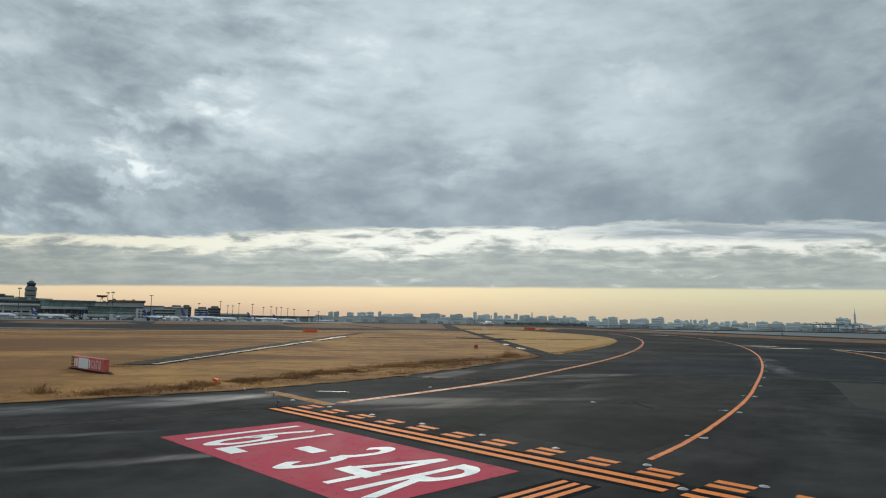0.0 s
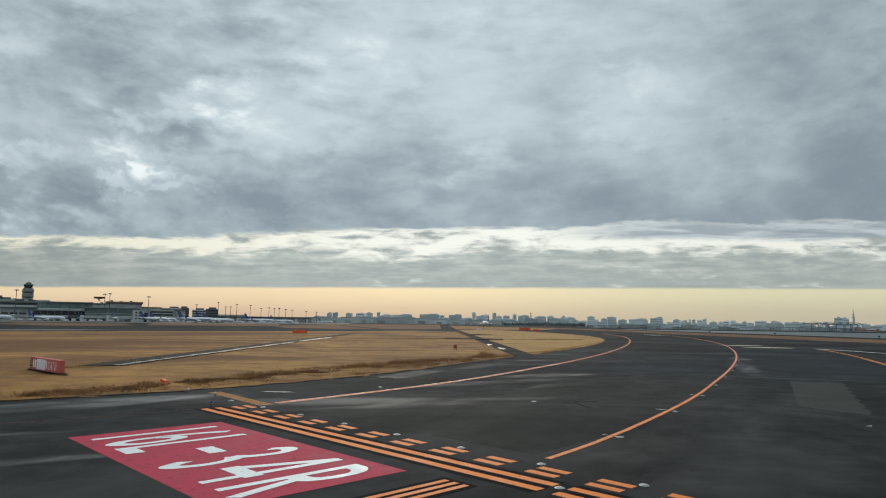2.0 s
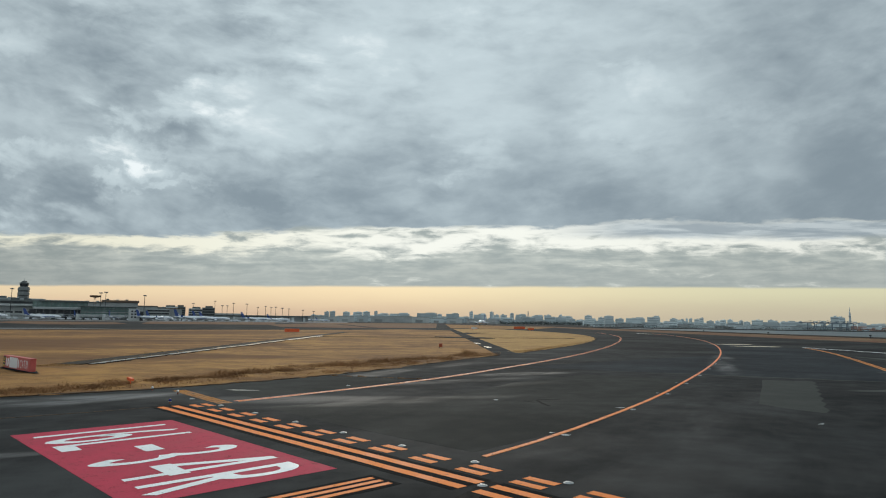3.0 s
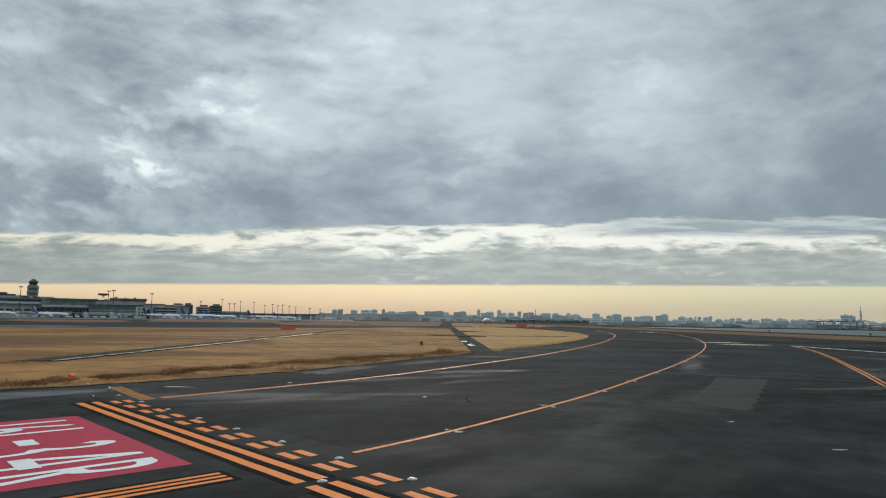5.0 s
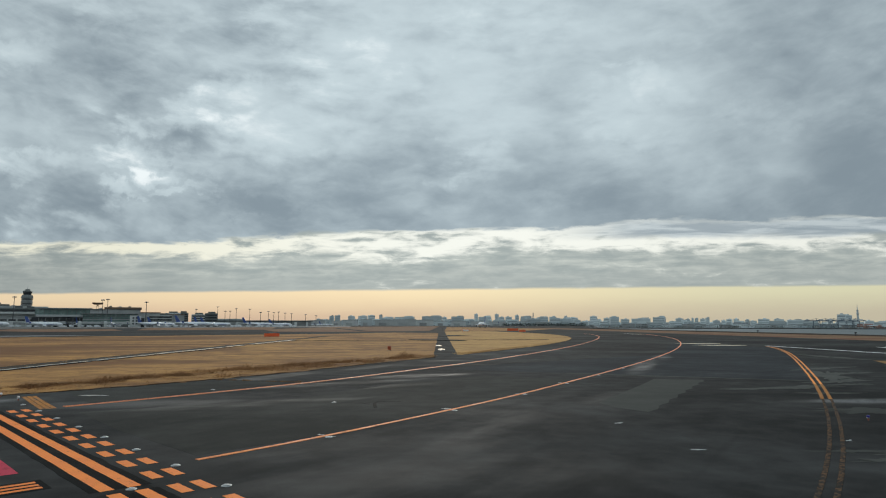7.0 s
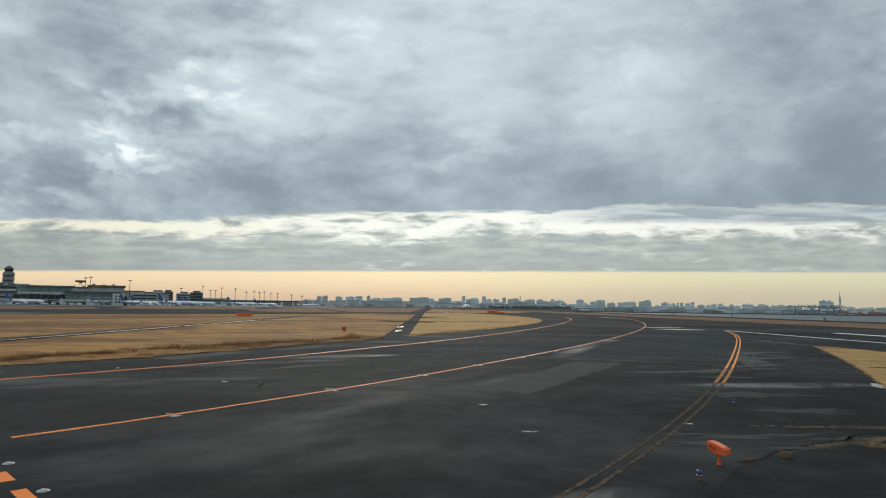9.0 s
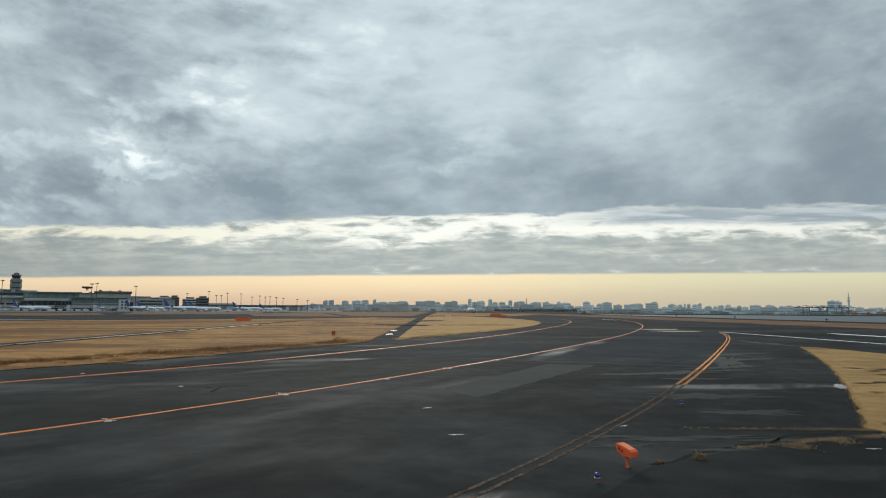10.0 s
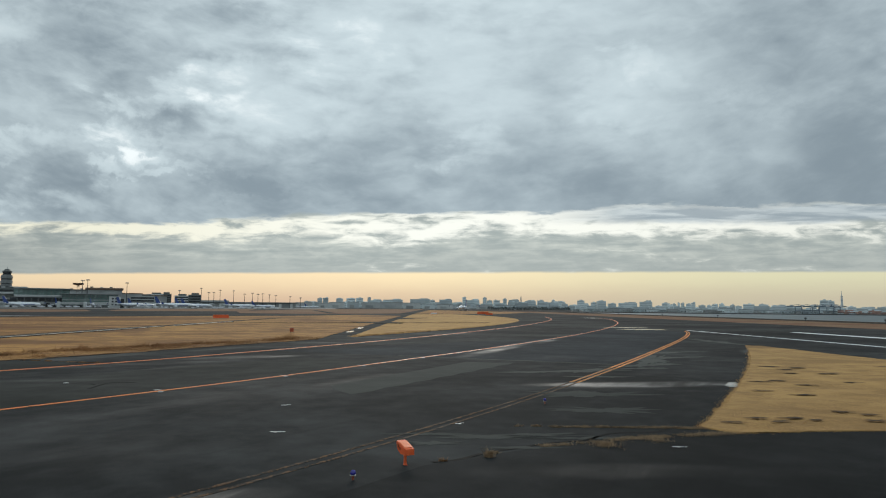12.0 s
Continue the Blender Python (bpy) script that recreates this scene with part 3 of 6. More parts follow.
def ribbon(bm, fn, v0, v1, width, z, offset=0.0, step=1.5, ragged=0.0):
    """A painted stripe that follows fn(v) -> (x, y), with its true thickness."""
    k = max(2, int(abs(v1 - v0) / step))
    rows = []
    for i in range(k + 1):
        v = v0 + (v1 - v0) * i / k
        a, b = Vector(fn(v - 0.05)), Vector(fn(v + 0.05))
        d = (b - a).normalized()
        side = Vector((d.y, -d.x))
        c = Vector(fn(v)) + side * (offset + ragged * (noise.noise((v * 0.7, offset, 3.0))))
        wide = width * (1 + ragged * noise.noise((v * 2.1, 7.0, offset)))
        rows.append([bm.verts.new((*(c + side * wide / 2), z)), bm.verts.new((*(c - side * wide / 2), z)),
                     bm.verts.new((*(c - side * (wide / 2 + 0.004)), 0.0)), bm.verts.new((*(c + side * (wide / 2 + 0.004)), 0.0))])
    for p, q in zip(rows, rows[1:]):
        for i, j in ((0, 1), (1, 2), (3, 0)):
            bm.faces.new((p[i], p[j], q[j], q[i]))


def painted(outline, z=0.008):
    bm = bmesh.new()
    slab(bm, outline, 0.0, z)
    return bm


def blob(bm, cx, cy, rx, ry, turn, z, seed, wobble=0.35, sides=72, freq=1.6):
    """An irregular flat film such as a puddle or a stain."""
    c, s = math.cos(radians(turn)), math.sin(radians(turn))
    ring = []
    for i in range(sides):
        a = 2 * math.pi * i / sides
        k = max(0.3, 1 + wobble * noise.fractal((math.cos(a) * freq + seed, math.sin(a) * freq, seed * 0.7), 0.8, 2.0, 5))
        x, y = rx * k * math.cos(a), ry * k * math.sin(a)
        ring.append(bm.verts.new((cx + c * x - s * y, cy + s * x + c * y, z)))
    mid = bm.verts.new((cx, cy, z))
    for i in range(sides):
        bm.faces.new((mid, ring[i], ring[(i + 1) % sides]))


# ---- ground, water and turf ----
# airfield: one asphalt sheet that ends at the seawall
bm = bmesh.new()
left_far = [bearing(b, 4800) for b in (-44, -70, -100, -130, -160, 170, 140, 110, 80)]
shore_start = along_runway(-3000, 160)
outline = [bearing(-36, 4700), bearing(-33.2, 1700), along_runway(540, 163), along_runway(150, 160), shore_start] + left_far[::-1]
slab(bm, outline, -7.0, 0.0)
bmesh.ops.triangulate(bm, faces=[f for f in bm.faces if len(f.verts) > 4])
one_mesh("ground", bm, ASPHALT, "dark damp asphalt of a wide airfield taxiway", "ground", kind="structure")

bm = bmesh.new()
bmesh.ops.create_circle(bm, cap_ends=True, segments=48, radius=4900, matrix=Matrix.Translation((26, -6, -6.0)))
one_mesh("water", bm, SEA, "calm grey bay water beyond the seawall", "water", kind="structure")

# seawall kerb and rough stones under the verge
bm = bmesh.new()
slab(bm, [along_runway(900, 168.2), along_runway(150, 160.8), along_runway(-300, 161.3), along_runway(-300, 159.3), along_runway(150, 159.0), along_runway(900, 166.2)], -0.2, 0.55)
one_mesh("seawall", bm, STONE, "low dark stone seawall along the bay", "seawall", kind="structure")

bm = bmesh.new()
slab(bm, [along_runway(150, 161.2), along_runway(-300, 161.7), along_runway(-300, 159.0), along_runway(150, 158.6)], -0.2, 0.95)
one_mesh("seawall", bm, STONE, "higher dark stone stretch of the seawall", "seawall", kind="structure")
EDGE_NORTH = (147.37, -133.71, 1.93, -14.65)
EDGE_CURVE = (-6.97, 3.42, -36.11, -11.02)
GRASS_NEAR_LEFT = (-13.48, -19.85, 31.49)


def edge_north(y):
    y = max(y, -40)
    return poly(EDGE_NORTH, max(y, -4)) - max(0, -4 - y) * 0.12 if y < 45.6 else -28.4 - (y - 45.6) * 1.037


def turf(name, label, mat, rows, columns, y0, y1, left, right, z=0.04, rough=0.05, ragged=0.25, power=1.0):
    """A turf sheet between two edges, with an uneven surface and torn borders that roll down to the asphalt."""
    verts, faces = [], []
    for i in range(rows + 1):
        y = y0 + (y1 - y0) * (i / rows) ** power
        a, b = left(y), right(y)
        if b - a < 0.1:
            a = b - 0.1
        for j in range(columns + 1):
            u = j / columns
            u = 1 - (1 - u) ** 2.2
            x = a + (b - a) * u
            rim = j in (0, columns) or i in (0, rows)
            tear = ragged * (noise.noise((x * 0.9, y * 0.9, 1.0)) + 0.5 * noise.noise((x * 3.1, y * 3.1, 2.0)))
            h = 0.0 if rim else z + rough * noise.fractal((x * 0.35, y * 0.35, 0.0), 0.9, 2.0, 4)
            verts.append((x + (tear if j in (0, columns) else 0), y + (tear if i in (0, rows) else 0), max(h, 0.012) if not rim else 0.006))
    c = columns + 1
    for i in range(rows):
        for j in range(columns):
            k = i * c + j
            faces.append((k, k + 1, k + c + 1, k + c))
    me = bpy.data.meshes.new(name)
    me.from_pydata(verts, [], faces)
    me.materials.append(mat)
    me.polygons.foreach_set("use_smooth", [True] * len(faces))
    return tagged(new(name, me), label, "grass", kind="structure")


def far_edge(y):
    return -192.0 - max(0, y - 150) * 0.42


turf("grass_verge", "dry straw-coloured grass beside the taxiway", GRASS, 260, 90, -60, 190, far_edge, edge_north, ragged=0.55)
turf("grass_island", "dry tan grass island inside the taxiway bend", GRASS_ISLE, 150, 50, 52.2, 297,
     lambda y: max(-31.3 - (y - 52.6) * 1.035, -205 - max(0, y - 150) * 0.22), lambda y: poly(EDGE_CURVE, y))


def near_turf_right(y):
    near = 30.4 + (y - 27.4) * 0.83 if y > 27.4 else poly((282.55, -66.25, 27.39), y)
    return min(near, (62 - 0.735 * y) / 0.678)


turf("mown_grass", "pale mown dry grass between taxiway and runway", GRASS_PALE, 220, 110, 23.4, 74.5,
     lambda y: min(poly(GRASS_NEAR_LEFT, y), near_turf_right(y) - 0.2), near_turf_right, 0.03, 0.03, 0.22, 1.3)


def strip_sheet(name, label, mat, s0, s1, n0, n1, z, count=60, category="grass"):
    """A long sheet parallel to the runway with uneven borders."""
    bm = bmesh.new()
    rows = []
    for i in range(count + 1):
        s = s0 + (s1 - s0) * i / count
        rows.append([bm.verts.new((*along_runway(s, n0 + 1.2 * noise.noise((s * 0.05, 0, 0))), 0.006)), bm.verts.new((*along_runway(s, n0 + 3 + noise.noise((s * 0.08, 4, 0))), z)),
                     bm.verts.new((*along_runway(s, n1 - 0.6), z)), bm.verts.new((*along_runway(s, n1), 0.006))])
    for p, q in zip(rows, rows[1:]):
        for j in range(3):
            bm.faces.new((p[j], p[j + 1], q[j + 1], q[j]))
    return one_mesh(name, bm, mat, label, category, kind="structure", smooth=True)


strip_sheet("grass_shore", "rust-brown grass strip along the seawall", GRASS_BROWN, -250, 700, 122, 158.5, 0.12)


def field(name, label, mat, outline, z=0.03, category="grass"):
    """A far flat area of turf or paving."""
    bm = bmesh.new()
    slab(bm, outline, 0.0, z)
    return one_mesh(name, bm, mat, label, category, kind="structure")


field("grass_far", "far brown grass field beyond the parallel taxiway", GRASS_BROWN, [(-281, 167), (-246, 190), (-261, 262), (-560, 554), (-980, 962), (-795, 560), (-420, 236)], 0.05)
field("grass_far_strip", "narrow rust-brown grass strip before the apron", GRASS_BROWN, [(-345, 70), (-337, 84), (-385, 125), (-510, 158), (-555, 100), (-420, 60)], 0.03)
field("grass_far_strip_end", "narrow brown grass strip near the apron", GRASS_BROWN, [(-404, 139), (-400, 232), (-740, 430), (-674, 243)], 0.03)
field("grass_far_corner", "far tan grass corner between two taxiways", GRASS, [(-254, 268), (-224, 310), (-310, 457), (-511, 600), (-650, 660)], 0.04)
field("apron", "pale concrete apron before the terminals", CONCRETE, [bearing(-88, 640), bearing(-75, 700), bearing(-62, 800), bearing(-54, 1100), bearing(-54, 1900), bearing(-70, 1900), bearing(-88, 1500)], 0.02, "apron")


field("damp_strip", "damp bluish strip of the far taxiway", DAMP, [(-203, -60), (-205, 45), (-214, 62), (-226, 50), (-226, -60)], 0.004, "asphalt patch")


def service_road(name, a, b, width, z, mat=ASPHALT, label="narrow dark asphalt service road through the grass", rough=0.1):
    a, b = Vector(a), Vector(b)
    d = (b - a).normalized()
    bm = bmesh.new()
    ribbon(bm, lambda v: tuple(a + d * v), 0, (b - a).length, width, z, 0, 0.3, rough)
    return one_mesh(name, bm, mat, label, "road", kind="structure")


service_road("ditch_bank", (-35.8, 2.6), (-146.9, 110.6), 2.0, 0.11, DITCH, "dark muddy bank of a shallow drainage ditch", 0.3)
service_road("service_road", (-254, 262), (-640, 638), 6.0, 0.10)
service_road("service_road", (-262, 214), (-520, 372), 4.5, 0.10)

service_road("grass_track", (-104, 71), (-70.5, 125), 0.8, 0.10, label="narrow dark drainage track across the grass")
field("junction", "dark asphalt widening where the track meets the road", ASPHALT, [(-95, 100), (-86, 95.5), (-75.5, 100.5), (-84, 106.5)], 0.12, "asphalt patch")
field("junction", "small dark asphalt widening beside the road", ASPHALT, [(-119, 137), (-124, 138), (-134, 153), (-130, 161), (-126, 152)], 0.12, "asphalt patch")

# dark shoulder on the near side of the weedy crack
bm = bmesh.new()
near_edge = [(poly((282.55, -66.25, 27.39), y) + 0.05 * noise.noise((y * 2, 1, 1)), y) for y in [13.6 + 0.6 * k for k in range(23)]]
slab(bm, near_edge + [(30.5, 27.45), (62, 65.4), (85, 30), (40, -30), (29.0, -4), (24.6, 8.0)], 0.0, 0.005)
bmesh.ops.triangulate(bm, faces=[f for f in bm.faces if len(f.verts) > 4])
one_mesh("shoulder", bm, ASPHALT_SHOULDER, "dark smooth asphalt shoulder of the taxiway", "pavement", kind="structure")

# repaired and damp areas of the asphalt
bm = bmesh.new()
ragged_edge = [(12.4 - 5.4 * k / 14 + 0.22 * (k % 2), 19.9 + 17.9 * k / 14) for k in range(15)]
slab(bm, ragged_edge + [(5.8, 36.9), (4.3, 36.0), (6.0, 31.0), (7.6, 26.0), (9.2, 21.1), (10.6, 20.3)], 0.0, 0.004)
one_mesh("asphalt_patch", bm, ASPHALT_GREY, "lighter greyed asphalt repair patch with stepped edge", "asphalt patch", kind="structure")
bm = bmesh.new()
slab(bm, [(-14, 31.5), (-3.2, 36.0), (5.2, 39.5), (12.2, 42.3), (13.4, 39.6), (7.0, 57.5), (-1, 79.5), (-12, 108), (-34, 118), (-28, 103), (-13, 72)], 0.0, 0.003)
one_mesh("newer_asphalt", bm, ASPHALT_NEW, "newer bluish black asphalt inside the bend", "asphalt patch", kind="structure")
bm = bmesh.new()
ribbon(bm, lambda v: (v, 36.0 + 0.41 * (v + 3.0)), -3.0, 13.4, 0.5, 0.0055, 0, 0.5, 0.5)
one_mesh("asphalt_joint", bm, ASPHALT_GREY, "pale ragged joint between two asphalt lays", "asphalt patch", kind="structure")
bm = bmesh.new()
slab(bm, [(-4.6, 2.15), (1.5, 1.8), (7.9, 1.95), (7.3, 9.0), (5.6, 15.0), (3.0, 24.5), (0.6, 31.5), (-6.0, 29.5), (-5.2, 20.0), (-2.4, 11.5)], 0.0, 0.003)
one_mesh("older_asphalt", bm, ASPHALT_WARM, "greyer older asphalt lay between the markings", "asphalt patch", kind="structure")
bm = bmesh.new()
slab(bm, [(-7.7, 3.4), (-8.6, 10.0), (-10.6, 16.4), (-14.3, 14.6), (-15.4, 11.0), (-14.7, 4.2)], 0.0, 0.003)
one_mesh("older_asphalt", bm, ASPHALT_WARM, "greyer shoulder asphalt beside the grass", "asphalt patch", kind="structure")
bm = bmesh.new()
slab(bm, [(10.42, -0.28), (10.80, -0.28), (11.7, -2.9), (11.15, -2.9)], 0.0, 0.006)
one_mesh("trench_patch", bm, CRACK, "black sealed trench across the holding marking", "asphalt patch", kind="structure")


def crack(fn, v0, v1, wide, label):
    bm = bmesh.new()
    ribbon(bm, fn, v0, v1, wide, 0.007, 0, 0.3, 0.5)
    one_mesh("asphalt_crack", bm, CRACK, label, "crack", "cracks", kind="structure")


crack(lambda v: (-16.2 + v, 13.5 + 0.55 * v + 0.15 * noise.noise((v, 2, 4))), 0.0, 5.8, 0.12, "open crack across the shoulder with weeds")
crack(lambda v: (23.5 + 0.13 * v + 0.012 * v * v + 0.10 * noise.noise((v, 6, 4)), 14.0 + v), 0.0, 8.5, 0.13, "open weedy crack along the shoulder")
crack(lambda v: (3.2 - 1.9 * math.sin(v * 1.4), 12.2 + 1.35 * v), 0.0, 1.8, 0.16, "curved black tyre scuff on the asphalt")
crack(lambda v: (1.2 + v, 12.9 + 0.3 * v), 0.0, 0.6, 0.12, "short black tyre scuff on the asphalt")
stains = ((12.3, 47.6, 4.6, 0.9, 112), (13.9, 43.4, 2.8, 0.7, 75), (11.9, 51.0, 3.6, 0.6, 70), (14.9, 41.0, 1.8, 0.4, 60), (13.4, 37.0, 2.6, 0.8, 66), (12.2, 34.6, 2.4, 0.6, 56), (15.6, 34.4, 1.6, 0.4, 50), (9.2, 56.5, 4.0, 0.5, 75), (3.5, 80.0, 5.0, 0.9, 135),
          (19.2, 27.4, 2.6, 0.8, 50), (22.2, 24.4, 1.6, 0.7, 40), (22.0, 15.6, 1.0, 0.22, 55), (22.3, 17.2, 1.3, 0.26, 48), (23.2, 18.6, 1.2, 0.22, 50), (24.4, 19.2, 1.5, 0.2, 48), (21.0, 16.4, 1.1, 0.2, 46), (24.0, 16.9, 0.9, 0.12, 48))
for k, (x, y, rx, ry, turn) in enumerate(stains):
    bm = bmesh.new()
    blob(bm, x, y, rx, ry, turn, 0.0042 + 0.0002 * k, 11 + 2.3 * k, 0.9, 180, 2.6)
    one_mesh("asphalt_stain", bm, ASPHALT_PALE if y > 33 else ASPHALT_GREY, "pale washed-out patch on the dark asphalt", "asphalt patch", kind="structure")
mirrors = ((22.3, 36.2, 1.1, 0.36, 108, 0.011), (-11.2, 4.6, 0.8, 0.2, 40, 0.011), (-44.5, 62.5, 3.2, 0.5, 136, 0.011), (-57, 74, 3.0, 0.6, 136, 0.011), (-107, 233, 9, 1.2, 138, 0.011), (-30.5, 121.5, 4.5, 2.0, 52, 0.011), (-22.5, 113.5, 4.5, 2.2, 38, 0.011))
for k, (x, y, rx, ry, turn, z) in enumerate(mirrors):
    bm = bmesh.new()
    blob(bm, x, y, rx, ry, turn, z, 31 + k, 0.32)
    one_mesh("puddle", bm, PUDDLE, "shallow rain puddle mirroring the bright sky", "puddle", "rain puddles", kind="structure")
ditch = Vector((-0.716, 0.698))
for v0, v1, wide in ((-0.6, 13, 0.6), (13.6, 27, 0.85), (27.6, 52, 1.0), (53, 62, 1.1), (66, 100, 1.3)):
    bm = bmesh.new()
    ribbon(bm, lambda v: (-35.0 + ditch.x * v + 0.5 * noise.noise((v * 0.11, 4.0, 2.0)), 4.4 + ditch.y * v), v0, v1, wide, 0.15, 0, 0.25, 0.3)
    one_mesh("ditch_water", bm, PUDDLE, "narrow strip of bright standing water by the service road", "puddle", "rain puddles", kind="structure")
bare = ((24.3, 34.6), (27.6, 26.3), (26.8, 26.5), (27.6, 27.4), (28.4, 27.6), (26.6, 25.0), (28.5, 30.2), (29.4, 30.3), (22.6, 44.5), (21.7, 48.8), (21.6, 47.0), (25.4, 54.2), (26.2, 41.6), (23.3, 39.5), (26.0, 34.4), (20.1, 48.3), (24.2, 46.0), (22.8, 38.4), (25.0, 38.6), (29.8, 28.9))
for k, (x, y) in enumerate(bare):
    bm = bmesh.new()
    blob(bm, x, y, 0.32 + 0.012 * (y - 25), 0.12 + 0.005 * (y - 25), 45, 0.065, 91 + 1.3 * k, 0.9, 48)
    one_mesh("bare_patch", bm, SOIL, "dark bare soil patch worn in the mown grass", "bare soil", "bare patches", kind="structure")

# ---- painted markings ----
CENTRE = (-0.16, -0.15, -8.76, -25.14, 9.75)
CENTRE_NEAR = (-2.21, 8.25, -21.01, -18.92, 9.05)
SIDE = (-3.04, 13.78, -31.4, -17.29, -6.36)
SIDE_NEAR = (-5.98, 26.06, -47.35, -10.41, -6.83)
DOUBLE = (-24.34, 57.75, -54.0, -11.27, 23.35)


def bend(c, v):
    """Where a taxiway line lies at v: the near stretch eases into the far bend."""
    if c is DOUBLE:
        return poly(c, v)
    near = poly(CENTRE_NEAR, v) - 0.36 * max(0.0, 1 - v / 8) ** 2 if c is CENTRE else poly(SIDE_NEAR, v)
    k = min(max((v - 14) / 18, 0.0), 1.0)
    return near + (poly(c, v) - near) * k * k * (3 - 2 * k)


def line_of(c):
    return lambda v: (bend(c, v), v)


def stripe(name, label, mat, fn, v0, v1, width, offset=0.0, z=0.008, ragged=0.03, step=1.5):
    bm = bmesh.new()
    ribbon(bm, fn, v0, v1, width, z, offset, step, ragged)
    return one_mesh(name, bm, mat, label, "road marking", "taxiway markings")


stripe("centre_line", "orange taxiway centre line sweeping into the bend", ORANGE_LINE, line_of(CENTRE), 1.7, 30, 0.18, 0.0, 0.012)
stripe("centre_line", "rain-glossed orange taxiway centre line in the bend", ORANGE_THIN, line_of(CENTRE), 30, 150, 0.20, 0.0, 0.012)
stripe("centre_line", "far stretch of orange taxiway centre line", ORANGE_THIN, line_of(CENTRE), 150, 240, 0.25, 0.0, 0.012)
stripe("side_line", "thin double orange taxiway side line", ORANGE_THIN, line_of(SIDE), 2.2, 228, 0.12, 0.09, 0.012)
stripe("side_line", "thin double orange taxiway side line", ORANGE_THIN, line_of(SIDE), 2.2, 228, 0.12, -0.17, 0.012)
stripe("side_line", "faded thin orange side line before the holding point", ORANGE_GONE, lambda v: (-7.6 + 0.085 * (v + 5) - 0.006 * (v + 5) ** 2, v), -22, -1.3, 0.15)
for off in (0.0, 0.36):
    stripe("double_line", "double orange line worn almost off the asphalt", ORANGE_GONE, line_of(DOUBLE), 5, 31, 0.12, off)
    stripe("double_line", "faded double orange line along the bend", ORANGE_OLD, line_of(DOUBLE), 31, 40, 0.17, off)
    stripe("double_line", "bright double orange line along the bend", ORANGE_TWIN, line_of(DOUBLE), 40, 113, 0.14, off)
for off in (-0.24, 0.0, 0.24):
    stripe("shoulder_stripe", "faded orange shoulder stripes beside the grass", ORANGE_OLD, lambda v: (-13.1 + v * 0.995, 2.0 - v * 0.08), 0, 6.4, 0.19, off * 0.95)
    stripe("guide_line", "triple orange guide line on the taxiway", ORANGE, lambda v: (8.67, v), -9.0, -2.15, 0.17, off * 1.35)
stripe("runway_side_stripe", "white runway side stripe on dark asphalt", WHITE, lambda s: along_runway(s, 75), -120, 91, 0.65)
for s0, s1, n0 in ((-36, 9, 91), (39, 84, 91), (229, 245, 98)):
    stripe("runway_centre_dash", "white dash of the runway centre line", WHITE, lambda s: along_runway(s, n0), s0, s1, 1.8)

# runway holding position marking: two solid stripes, two rows of dashes
for x0, x1 in ((-7.6, 10.40), (10.80, 21.0)):
    bm = bmesh.new()
    ribbon(bm, lambda v: (v, -0.86), x0, x1, 1.35, 0.0045, 0, 0.5, 0.05)
    one_mesh("marking_bed", bm, ASPHALT_BLACK, "black sealed bed under the holding stripes", "asphalt patch", kind="structure")
bm = bmesh.new()
ribbon(bm, lambda v: (8.67, v), -9.2, -2.0, 1.15, 0.0045, 0, 0.5, 0.06)
one_mesh("marking_bed", bm, ASPHALT_BLACK, "black sealed bed under the guide line", "asphalt patch", kind="structure")
hold = thing("holding_position_marking", "orange holding position marking across the taxiway", "road marking")
for x0, x1 in ((-7.3, 10.40), (10.80, 21.0)):
    for y0 in (-1.32, -0.72):
        bm = bmesh.new()
        ribbon(bm, lambda v: (v, y0 + 0.15), x0, x1, 0.3, 0.008, 0, 0.5, 0.015)
        part("solid_stripe", bm, ORANGE, hold)
bm = bmesh.new()
ribbon(bm, lambda v: (v, 0.0), 0.0, 0.94, 0.275, 0.008, 0, 0.12, 0.02)
bmesh.ops.recalc_face_normals(bm, faces=bm.faces)
dash_mesh = bpy.data.meshes.new("dash")
bm.to_mesh(dash_mesh)
bm.free()
dash_mesh.materials.append(ORANGE)
for k in range(-4, 11):
    for y in (0.135, 0.665):
        d = new("dash", dash_mesh)
        d.parent, d.location = hold, (k * 1.8, y, 0)

# red mandatory marking with the runway's name
panel = thing("runway_name_marking", "red painted panel with white runway numbers on asphalt", "road marking")
bm = bmesh.new()
ribbon(bm, lambda v: (v, -4.76), -3.5, 6.98, 5.05, 0.006, 0, 0.4, 0.002)
part("red_field", bm, RED, panel)


def glyph(text, x0, x1, y0, y1, z, mat, parent, name="letter", upright=None):
    """One character of the built-in font, fitted into a rectangle."""
    cu = bpy.data.curves.new(name, "FONT")
    cu.body, cu.resolution_u = text, 6
    tmp = bpy.data.objects.new(name, cu)
    scene.collection.objects.link(tmp)
    bpy.context.view_layer.update()
    me = bpy.data.meshes.new_from_object(tmp.evaluated_get(bpy.context.evaluated_depsgraph_get()))
    bpy.data.objects.remove(tmp)
    bpy.data.curves.remove(cu)
    xs, ys = [v.co.x for v in me.vertices], [v.co.y for v in me.vertices]
    for v in me.vertices:
        x = x0 + (v.co.x - min(xs)) / max(1e-6, max(xs) - min(xs)) * (x1 - x0)
        y = y0 + (v.co.y - min(ys)) / max(1e-6, max(ys) - min(ys)) * (y1 - y0)
        v.co = (x, y, z)
    if upright is not None:
        me.transform(upright)
    me.materials.clear()
    me.materials.append(mat)
    ob = new(name, me)
    ob.parent = parent
    return ob


